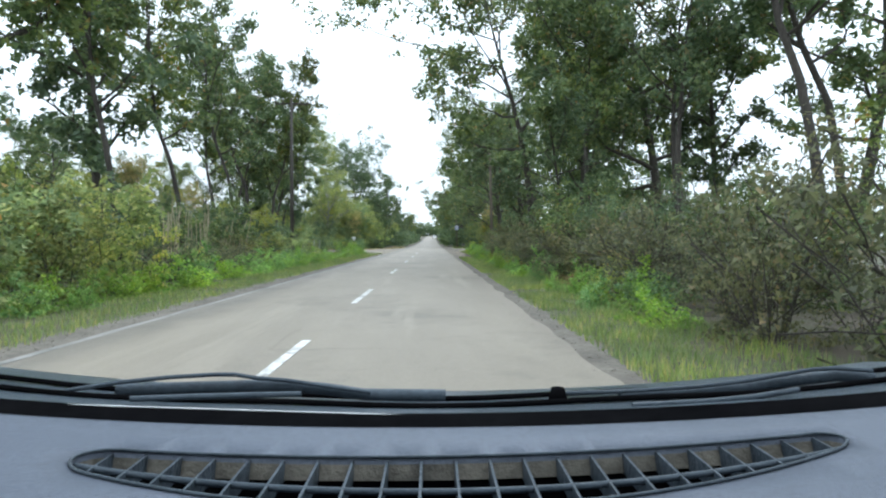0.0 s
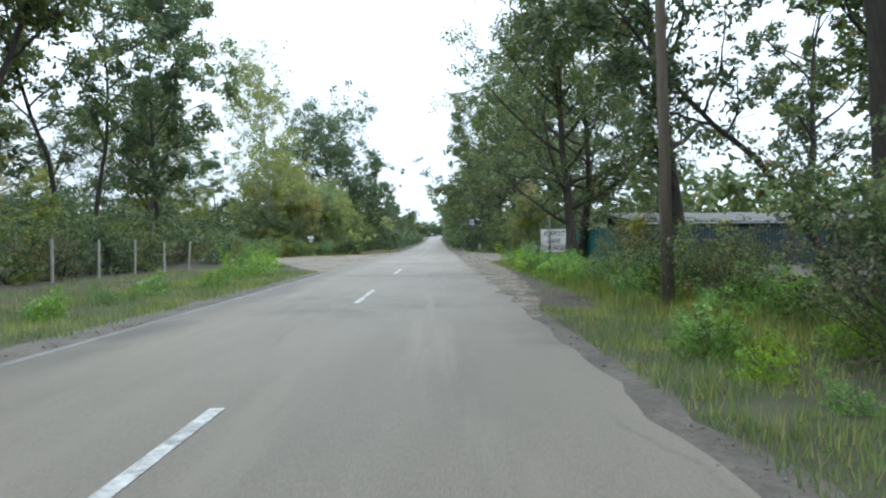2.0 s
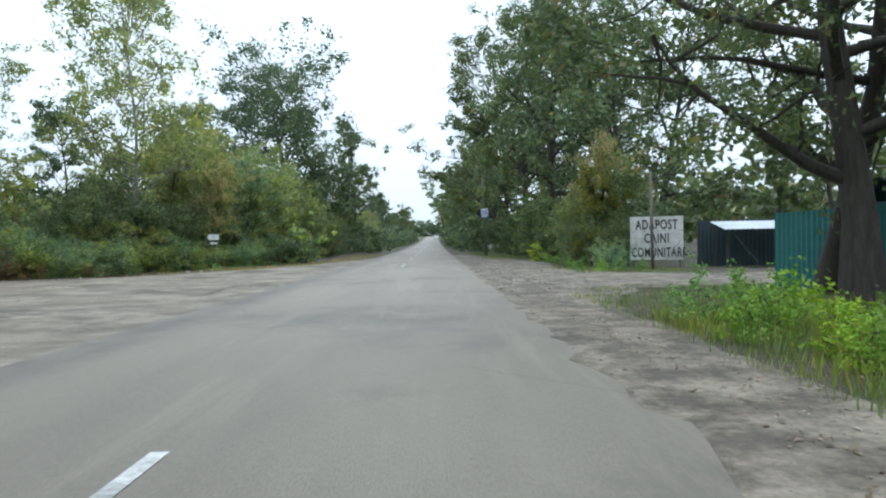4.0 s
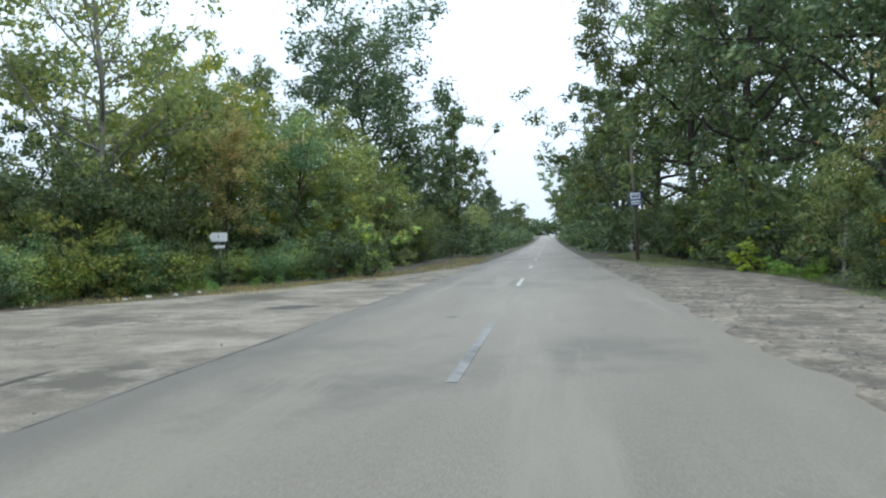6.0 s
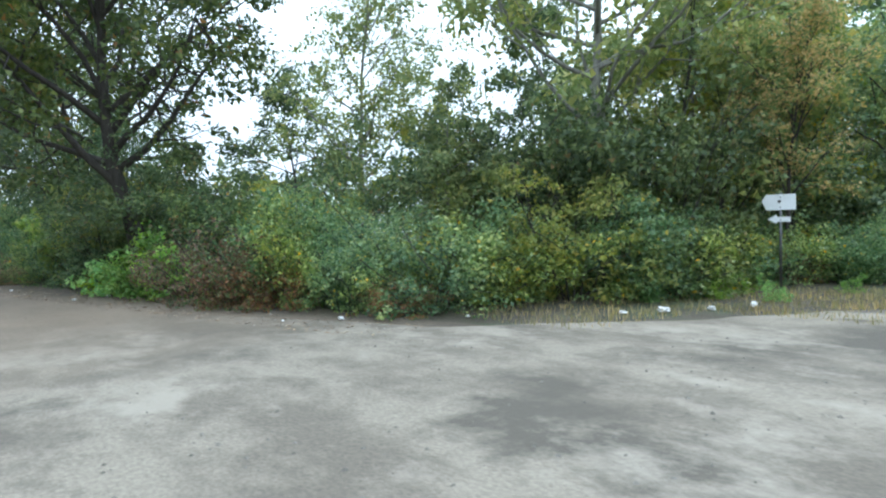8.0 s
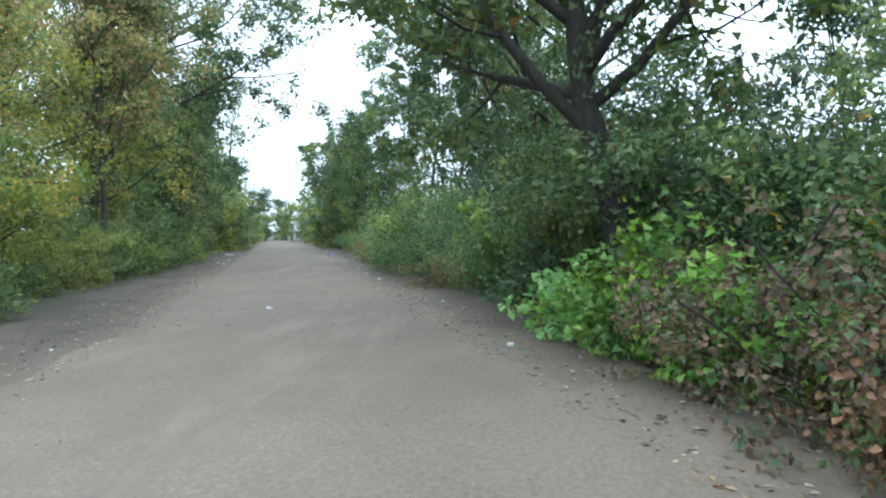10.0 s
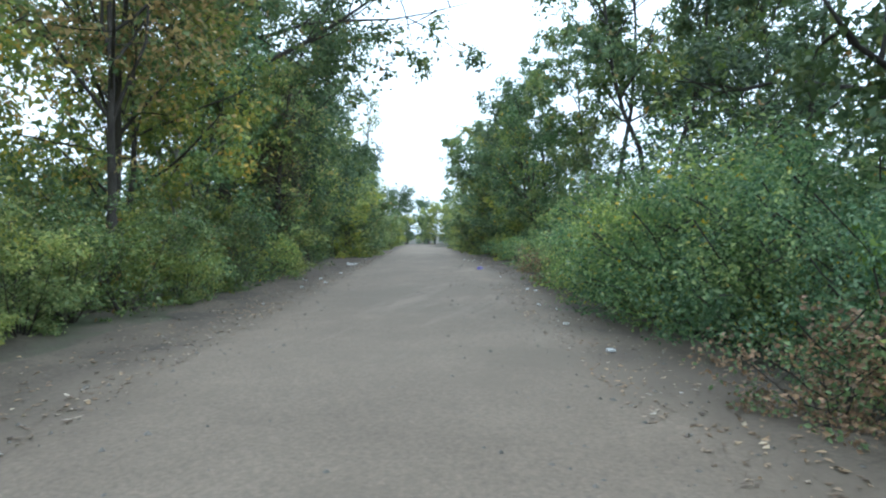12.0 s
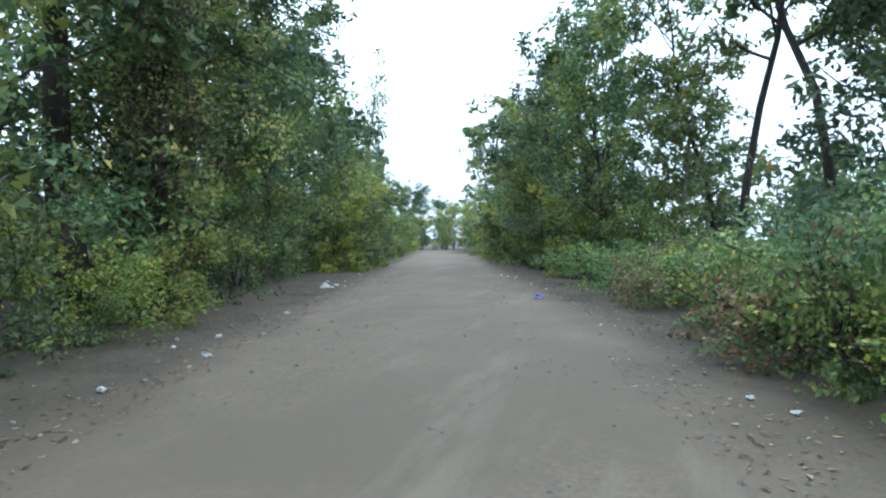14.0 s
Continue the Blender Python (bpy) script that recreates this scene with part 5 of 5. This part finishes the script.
def sheet_fence(name, label, a, b, height, mat):
    """Corrugated sheets between posts."""
    w = math.hypot(b[0] - a[0], b[1] - a[1])
    turn = math.degrees(math.atan2(b[1] - a[1], b[0] - a[0]))
    ob = thing(name, label, "fence", at=pose(a[0], a[1], ground_z((a[0] + b[0]) / 2, (a[1] + b[1]) / 2), 0, 0, turn))
    n = max(1, round(w / 2.0))
    for i in range(n):
        sheet = part("sheet", ridged(w / n - 0.02, height * (0.97 + 0.05 * ((i * 7) % 3) / 2)), mat, ob)
        sheet.location = (i * w / n + 0.01, 0, -0.05)
    for i in range(n + 1):
        part("post", box((0.06, 0.06, height + 0.12), (i * w / n, 0.06, height / 2), 0.004), STEEL, ob, "dull steel post")
    part("rail", box((w, 0.03, 0.05), (w / 2, 0.045, height * 0.8), 0), STEEL, ob)
    return ob


sheet_fence("sheet_fence", "teal corrugated sheet fence along the yard", (10.8, 78.0), (11.7, 71.2), 2.05, TEAL)
sheet_fence("sheet_fence", "dark blue-grey sheet fence in front of the shed", (11.8, 71.1), (25, 70.2), 2.1, DARK_SHEET)
sheet_fence("sheet_fence", "dark sheet fence beyond the driveway", (14.0, 90.4), (27, 88.6), 2.2, DARK_SHEET)


def shed(x0, x1, y0, y1, eave, ridge):
    ob = thing("shed", "long low shed with grey sheet roof behind the fence", "shed", at=pose((x0 + x1) / 2, (y0 + y1) / 2, ground_z((x0 + x1) / 2, (y0 + y1) / 2)))
    w, d = x1 - x0, y1 - y0
    part("back_wall", box((w, 0.15, ridge - 0.1), (0, d / 2, (ridge - 0.1) / 2 - 0.1)), DARK_SHEET, ob)
    for s in (-1, 1):
        part("side_wall", box((0.15, d - 0.3, eave - 0.1), (s * (w / 2 - 0.1), 0, (eave - 0.1) / 2 - 0.1)), DARK_SHEET, ob)
    for i in range(7):
        part("post", box((0.14, 0.14, eave), (-w / 2 + 0.3 + (w - 0.6) * i / 6, -d / 2 + 0.2, eave / 2 - 0.1), 0.01), WOOD_POLE, ob, "wooden roof post")
    slope = math.atan2(ridge - eave, d)
    n = 9
    for i in range(n):
        bm = ridged(w / n + 0.06, d + 0.9, 0.2, 0.018)
        bmesh.ops.transform(bm, matrix=Matrix.Translation((-w / 2 + i * w / n - 0.03, -d / 2 - 0.45, eave + (0.012 if i % 2 else 0.04))) @ Matrix.Rotation(slope - math.pi / 2, 4, "X"), verts=bm.verts)
        part("roof_sheet", bm, ROOF, ob)
    part("eave_board", box((w + 0.2, 0.04, 0.09), (0, -d / 2 - 0.42, eave - 0.06), 0.004), ROOF_PALE, ob, "pale eave board")
    return ob


shed(13.0, 31.0, 72.0, 77.6, 2.35, 3.0)


def lean_to(x, y):
    ob = thing("lean_to", "small lean-to with pale corrugated roof by the fence", "lean-to", at=pose(x, y, ground_z(x, y), 0, 0, -8))
    for px in (0.1, 4.3):
        for py in (0.1, 1.7):
            part("post", box((0.07, 0.07, 1.62 + 0.25 * (py > 1)), (px, py, 0.76 + 0.12 * (py > 1)), 0.01), TARRED, ob)
    bm = ridged(4.6, 2.2, 0.2, 0.018)
    bmesh.ops.transform(bm, matrix=Matrix.Translation((-0.1, -0.2, 1.66)) @ Matrix.Rotation(radians(-80), 4, "X"), verts=bm.verts)
    part("roof_sheet", bm, ROOF_PALE, ob, "pale corrugated roof sheet")
    part("brace", box((1.7, 0.05, 0.06), (0.85, 0.08, 0.85), 0, Matrix.Rotation(radians(52), 4, "Y")), TARRED, ob)
    return ob


lean_to(14.2, 88.1)

TARP = grain("blue_sheet", (0.05, 0.11, 0.3), (0.09, 0.17, 0.42), 1.5, 30, 0.5, 0.2)


def tarp_shelter(x, y, turn):
    ob = thing("shelter", "small shelter with blue sheet roof behind the hedge", "shelter", at=pose(x, y, ground_z(x, y), 0, 0, turn))
    for px in (0.0, 3.4):
        for py in (0.0, 2.4):
            part("post", box((0.09, 0.09, 2.45 + 0.2 * (py > 0)), (px, py, 1.12 + 0.1 * (py > 0)), 0.01), WOOD_POLE, ob)
    bm = ridged(3.9, 3.0, 0.2, 0.018)
    bmesh.ops.transform(bm, matrix=Matrix.Translation((-0.25, -0.3, 2.4)) @ Matrix.Rotation(radians(-85), 4, "X"), verts=bm.verts)
    part("roof_sheet", bm, TARP, ob, "blue roof sheet")
    part("back_wall", box((3.5, 0.06, 2.2), (1.7, 2.42, 1.1), 0.005), DARK_SHEET, ob)
    return ob


tarp_shelter(-53.3, 85.2, 15)

# concrete fence posts with wires, west verge
wire_posts = []
for i in range(9):
    y = 45.1 + 2.7 * i
    ob = thing("fence_post", "slim pale concrete fence post in the grass", "fence post", "concrete fence posts", at=pose(-10.4, y, ground_z(-10.4, y), dice.uniform(-3, 3), dice.uniform(-3, 3), 0))
    part("shaft", box((0.07, 0.07, 1.5), (0, 0, 0.6), 0.01), CONCRETE, ob)
    part("top", box((0.055, 0.055, 0.05), (0, 0, 1.37), 0.012), CONCRETE, ob)
for z in (0.5, 0.9, 1.2):
    v, f = tubes([([(-10.34, 45.1 + 21.6 * i / 32, ground_z(-10.4, 45.1 + 21.6 * i / 32) + z - 0.03 * math.sin(i)) for i in range(33)], [0.004] * 33)], 4)
    tagged(part("fence_wire", mesh_np("fence_wire", v, f, STEEL), STEEL, None), "thin rusty wire strung along fence posts", "wire", "fence wires")


def reeds(x, y, seed):
    g = np.random.default_rng(seed)
    ob = thing("reed_clump", "tall pale dry stalks standing in the grass", "reeds", "dry stalks", at=pose(x, y, ground_z(x, y)))
    for k in range(7):
        a, r = g.uniform(0, 6.28), g.uniform(0, 0.7)
        pts = shoot(g, (r * math.cos(a), r * math.sin(a), -0.1), (g.normal() * 0.07, g.normal() * 0.07, 1), g.uniform(2.0, 3.1), 6, 0.03, 0)
        v, f = tubes([(pts, np.linspace(0.03, 0.012, 7))], 5)
        part("stalk", mesh_np("reed_stalk", v, f, REED, True), REED, ob)
    return ob


for i, (x, y) in enumerate(((-8.4, 23.5), (-8.7, 24.9), (-8.6, 26.6), (-8.9, 28.6), (-8.8, 31.2), (-9.0, 34.0))):
    reeds(x, y, 80 + i)


# ---- litter ----
def scrap(x, y, size, seed, mat=None, name="litter", label="crumpled white scrap of plastic on the ground"):
    g = np.random.default_rng(seed)
    bm = bmesh.new()
    bmesh.ops.create_icosphere(bm, subdivisions=2, radius=1)
    for v in bm.verts:
        k = 0.55 + 0.6 * noise.noise(Vector(v.co) * 1.7 + Vector((seed * 3.1, 0, 0)))
        v.co = Vector((v.co.x * size * k, v.co.y * size * k * 0.7, max(-0.02, v.co.z * size * 0.45 * k + size * 0.15)))
    ob = part(name, bm, mat or LITTER, None)
    ob.matrix_world = pose(x, y, max(0.0, ground_z(x, y)) + 0.005, 0, 0, g.uniform(0, 360))
    return tagged(ob, label, "litter", "scattered litter")


for i, (x, y, k) in enumerate(((-10.2, 91.9, 0.16), (-9.8, 92.6, 0.12), (-9.55, 93.4, 0.14), (-10.5, 91.3, 0.1), (-13.1, 87.9, 0.1), (-11.9, 89.4, 0.08))):
    scrap(x, y, k, i)
for i in range(34):
    s = dice.uniform(10, 58)
    off = dice.choice((-2.75, 2.7)) + dice.uniform(-0.35, 0.55)
    scrap(*lane(s, off), dice.uniform(0.03, 0.09), 20 + i)
for i in range(7):
    scrap(*lane(47 + dice.uniform(-0.8, 0.8), -2.7 + dice.uniform(-0.3, 0.3)), dice.uniform(0.08, 0.16), 60 + i)
scrap(-23.4, 81.4, 0.1, 88)
scrap(-45.8, 77.6, 0.2, 90, BAG_BLUE, "plastic_bag", "crumpled violet-blue plastic bag on the lane")


# ---- distant van ----
def van(x, y):
    ob = thing("van", "small white van far along the road", "van", at=pose(x, y, rise(y)))
    part("body", box((1.9, 3.2, 1.6), (0, 0.6, 1.2), 0.12), SIGN_WHITE, ob)
    part("cab", box((1.85, 1.5, 1.05), (0, -1.6, 0.9), 0.15), SIGN_WHITE, ob)
    part("rear_window", box((1.5, 0.02, 0.5), (0, -1.02, 1.75), 0), DARK_SHEET, ob, "dark rear window")
    for sx in (-0.85, 0.85):
        for sy in (-1.5, 1.5):
            part("wheel", rod(0.33, 0.33, 0.2, (sx + 0.1, sy, 0.33), 16, Matrix.Rotation(radians(-90), 4, "Y")), CABLE, ob)
        part("lamp", box((0.2, 0.04, 0.2), (sx * 0.8, -2.36, 0.9), 0.01), SIGN_WHITE, ob)
    return ob


van(2.6, 330)


# ---- the car that the drive starts in: dashboard, vent grille, scuttle and wipers ----
DASH = grain("dashboard_plastic", (0.066, 0.078, 0.102), (0.092, 0.106, 0.135), 3, 260, 0.5, 0.2)
# Black rubber taken darker still: shade behind the windscreen is in its colour.
SHADED_RUBBER = grain("shaded_black_rubber", (0.0025, 0.0025, 0.003), (0.006, 0.006, 0.0065), 6, 60, 0.6, 0.1)
SCUTTLE = grain("scuttle_plastic", (0.035, 0.045, 0.055), (0.06, 0.075, 0.09), 5, 70, 0.3, 0.2)
DUST = grain("dusty_plastic", (0.05, 0.047, 0.04), (0.17, 0.155, 0.125), 25, 90, 0.9, 0.3)
GLINT_PALE = grain("pale_glint", (0.5, 0.5, 0.5), (0.62, 0.62, 0.62), 5, 40, 0.3, 0.05)
# Gloss cut in place of the sky that glass and roof would block.
for plastic, gloss in ((DASH, 0.25), (SHADED_RUBBER, 0.0), (SCUTTLE, 0.12)):
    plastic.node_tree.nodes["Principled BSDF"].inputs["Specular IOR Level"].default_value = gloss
BODY_PAINT = grain("dark_car_paint", (0.03, 0.035, 0.045), (0.045, 0.05, 0.06), 1, 60, 0.3, 0.02)


def sag(x):
    """Height of the dashboard's top below the eye, dished a little across."""
    return -0.158 + 0.105 * min(abs(x), 0.6) ** 2


VENT = (-0.25, 0.307)


def vent_edge(x, side):
    """The near (-1) or far (1) edge of the vent's opening, rounded at both ends."""
    near, far = 0.3657 + 0.88 * x * x, 0.454 + 0.023 * x + 0.16 * x * x
    e = max(0.0, min(x - VENT[0], VENT[1] - x))
    k = math.sqrt(max(0.0, 1 - (1 - e / 0.02) ** 2)) if e < 0.02 else 1.0
    return (near + far) / 2 + side * max(0.0004, (far - near) / 2 * k)


def vent_far(x):
    return vent_edge(x, 1)


def vent_near(x):
    return vent_edge(x, -1)


def build_car(x0, y0, eye):
    car = thing("car", "small dark car with grey-blue dashboard and parked wipers", "car", at=pose(x0, y0, 0))

    def local(name, bm, mat, parent, label=""):
        bmesh.ops.translate(bm, vec=(0, 0, eye), verts=bm.verts)
        return part(name, bm, mat, parent, label)

    def tube_part(name, pts, r, mat, parent, label="", sides=8):
        v, f = tubes([(np.array(pts) + [0, 0, eye], np.full(len(pts), r))], sides)
        return part(name, mesh_np(name, v, f, mat, True), mat, parent, label)

    # top of the dashboard with the opening of the vent
    ends = VENT
    turns = [0.0, 0.003, 0.011, 0.025, 0.045] + [0.07 + 0.86 * i / 30 for i in range(31)] + [0.955, 0.975, 0.989, 0.997, 1.0]
    xs = [ends[0] + (ends[1] - ends[0]) * u for u in turns]
    rim = [(x, vent_far(x)) for x in xs] + [(x, vent_near(x)) for x in xs[::-1]]
    outer = [(-0.78 + 0.04 * i, 0.2) for i in range(40)] + [(0.78 - 0.04 * i, 0.543) for i in range(40)]
    grid = [(-0.76 + 0.04 * i, 0.22 + 0.04 * j) for i in range(39) for j in range(9)]
    flat = [Vector(p) for p in outer + rim + grid]
    n = len(rim)
    vs, _, fs, *_ = delaunay_2d_cdt(flat, [(i, (i + 1) % 80) for i in range(80)] + [(80 + i, 80 + (i + 1) % n) for i in range(n)], [], 0, 1e-6)
    bm = bmesh.new()
    made = [bm.verts.new((v.x, v.y, sag(v.x))) for v in vs]
    for f in fs:
        c = sum((vs[i] for i in f), Vector((0, 0))) / len(f)
        if not (ends[0] < c.x < ends[1] and vent_near(c.x) < c.y < vent_far(c.x)):
            bm.faces.new([made[i] for i in f])
    bm.normal_update()
    for f in bm.faces:
        if f.normal.z < 0:
            f.normal_flip()
        f.smooth = True
    lip = bmesh.ops.extrude_edge_only(bm, edges=[e for e in bm.edges if e.is_boundary])
    bmesh.ops.translate(bm, vec=(0, 0, -0.035), verts=[g for g in lip["geom"] if isinstance(g, bmesh.types.BMVert)])
    dash = local("dashboard", bm, DASH, car, "grey-blue grained plastic dashboard")

    grille = thing("vent_grille", "dusty dark plastic windscreen vent grille", "")
    del grille["label"]
    grille.parent = car
    tube_part("rim", [(x, d, sag(x) + 0.001) for x, d in rim + rim[:1]], 0.0013, SCUTTLE, grille)
    tube_part("middle_bar", [(x, 0.402 + 0.55 * x * x, sag(x) - 0.004) for x in xs[1:-2]], 0.0024, SCUTTLE, grille)
    x = -0.2325
    while x < 0.296:
        a, b = vent_near(x), vent_far(x)
        local("rib", box((0.0018, b - a, 0.014), (x, (a + b) / 2, sag(x) - 0.009)), SCUTTLE, grille)
        x += 0.0249
    bm = bmesh.new()
    top = [bm.verts.new((x, vent_far(x) + 0.001, sag(x) - 0.002)) for x in xs]
    low = [bm.verts.new((x, vent_far(x) - 0.004, sag(x) - 0.015)) for x in xs]
    for i in range(len(xs) - 1):
        bm.faces.new((top[i], top[i + 1], low[i + 1], low[i]))
    local("duct_wall", bm, DUST, grille, "dusty beige duct wall")
    # Below the dusty wall a black sheet paints the shade down the duct.
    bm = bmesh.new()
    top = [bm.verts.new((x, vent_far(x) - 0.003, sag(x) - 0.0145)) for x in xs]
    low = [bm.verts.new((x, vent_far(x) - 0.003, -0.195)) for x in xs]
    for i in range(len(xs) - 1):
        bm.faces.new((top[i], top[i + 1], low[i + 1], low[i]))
    local("duct_back", bm, SHADED_RUBBER, grille, "back of the duct, its shade painted black")
    # The duct's dark depth is painted as a flat black floor.
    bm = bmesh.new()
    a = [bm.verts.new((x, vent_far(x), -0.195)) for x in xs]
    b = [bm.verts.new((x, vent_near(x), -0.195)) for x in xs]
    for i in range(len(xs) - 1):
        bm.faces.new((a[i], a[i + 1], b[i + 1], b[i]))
    local("duct_floor", bm, SHADED_RUBBER, grille, "floor of the duct opening, its shade painted black")

    # windscreen foot, scuttle and wipers
    def band(d0, d1, z0, z1, mat, name, label):
        bm = bmesh.new()
        rows = [[bm.verts.new((-0.8 + 1.6 * i / 48, d, z + 0.105 * min(abs(-0.8 + 1.6 * i / 48), 0.6) ** 2)) for i in range(49)] for d, z in ((d0, z0), ((d0 + d1) / 2, (z0 + z1) / 2 + 0.003), (d1, z1))]
        for r, q in zip(rows, rows[1:]):
            for i in range(48):
                bm.faces.new((r[i], r[i + 1], q[i + 1], q[i]))
        for f in bm.faces:
            f.smooth = True
        return local(name, bm, mat, car, label)

    band(0.528, 0.563, -0.1576, -0.1555, SHADED_RUBBER, "windscreen_seal", "black rubber windscreen seal")
    band(0.561, 0.86, -0.16, -0.207, SCUTTLE, "scuttle_panel", "dark blue-grey scuttle panel")

    for d, z in ((0.64, -0.168), (0.7, -0.1755)):
        tube_part("scuttle_rib", [(-0.6 + 0.05 * i, d + 0.006 * math.sin(i * 0.9), z + 0.105 * min(abs(-0.6 + 0.05 * i), 0.6) ** 2) for i in range(25)], 0.0032, SHADED_RUBBER, car)

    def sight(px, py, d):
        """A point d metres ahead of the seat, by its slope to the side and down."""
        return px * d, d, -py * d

    # Pale tube stands in for a line of light reflected on the seal.
    tube_part("trim_strip", [sight(-0.64 + 0.66 * i / 12, 0.2568 + 0.0245 * (i / 12), 0.558) for i in range(13)], 0.0007, GLINT_PALE, car, "thin pale strip painting the light reflected on the seal", 6)
    for name_pts, blade_pts, r in (([(-0.639, 0.2568), (-0.62, 0.246), (-0.57, 0.235), (-0.5, 0.2245), (-0.42, 0.2165), (-0.35, 0.2125), (-0.315, 0.2125), (-0.28, 0.2185), (-0.23, 0.2225), (-0.17, 0.232), (-0.1, 0.242)],
                                    [(-0.5, 0.2365), (-0.4, 0.2335), (-0.29, 0.231), (-0.23, 0.2305), (-0.17, 0.2365), (-0.11, 0.2455), (0.02, 0.2475)], 0.0024),
                                   ([(0.2, 0.2455), (0.3, 0.243), (0.42, 0.236), (0.5, 0.2275), (0.57, 0.216), (0.61, 0.209), (0.65, 0.207), (0.71, 0.2115)],
                                    [(0.3, 0.2515), (0.42, 0.246), (0.5, 0.2385), (0.57, 0.2275), (0.65, 0.2185), (0.71, 0.222)], 0.0024)):
        wiper = thing("wiper", "black parked windscreen wiper", "")
        del wiper["label"]
        wiper.parent = car
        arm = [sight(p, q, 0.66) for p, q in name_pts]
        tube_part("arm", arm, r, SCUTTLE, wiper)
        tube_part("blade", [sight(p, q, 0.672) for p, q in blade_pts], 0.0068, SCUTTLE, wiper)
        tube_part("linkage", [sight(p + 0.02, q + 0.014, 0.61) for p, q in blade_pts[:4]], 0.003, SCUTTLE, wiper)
        local("pivot", rod(0.011, 0.007, 0.014, (arm[0][0], arm[0][1], arm[0][2] - 0.008), 12), SHADED_RUBBER, wiper)

    # roof, pillars and doors round the seat, added unseen; the roof shades the dashboard
    local("roof", box((1.3, 1.6, 0.05), (0, -0.72, 0.19), 0.02), BODY_PAINT, car)
    for sx in (-1, 1):
        tube_part("front_pillar", [(sx * 0.64, 0.06, 0.18), (sx * 0.71, 0.34, 0.04), (sx * 0.78, 0.66, -0.17)], 0.032, BODY_PAINT, car)
        tube_part("rear_pillar", [(sx * 0.64, -1.5, 0.18), (sx * 0.74, -1.8, -0.2)], 0.04, BODY_PAINT, car)
        local("door", box((0.06, 1.75, 0.62), (sx * 0.79, -0.3, -0.56), 0.02), BODY_PAINT, car)
    local("tailgate", box((1.5, 0.06, 0.75), (0, -1.86, -0.55), 0.02), BODY_PAINT, car)

    # body under the dashboard, out of sight from the seat
    local("bonnet", box((1.56, 1.1, 0.05), (0, 1.42, -0.43), 0.02, Matrix.Rotation(radians(-9), 4, "X")), BODY_PAINT, car)
    local("front_body", box((1.6, 1.55, 0.56), (0, 1.16, -0.82), 0.05), BODY_PAINT, car)
    local("floor_pan", box((1.5, 2.6, 0.06), (0, -0.95, -1.03), 0.01), BODY_PAINT, car)
    for sx in (-0.74, 0.74):
        local("sill", box((0.1, 2.4, 0.16), (sx, -0.9, -0.95), 0.02), BODY_PAINT, car)
        for d in (1.3, -1.25):
            bm = rod(0.3, 0.3, 0.18, (0, 0, -0.09), 24, Matrix.Rotation(radians(90), 4, "Y"))
            bmesh.ops.translate(bm, vec=(sx - 0.09, d, 0.3 - eye), verts=bm.verts)
            wheel = local("wheel", bm, SHADED_RUBBER, car)
            bm = rod(0.19, 0.17, 0.03, (0, 0, 0), 16, Matrix.Rotation(math.copysign(radians(90), sx), 4, "Y"))
            bmesh.ops.translate(bm, vec=(sx + math.copysign(0.08, sx), d, 0.3 - eye), verts=bm.verts)
            local("rim", bm, STEEL, wheel, "dull steel wheel rim")
    return car


build_car(1.65, 0.0, 1.306)
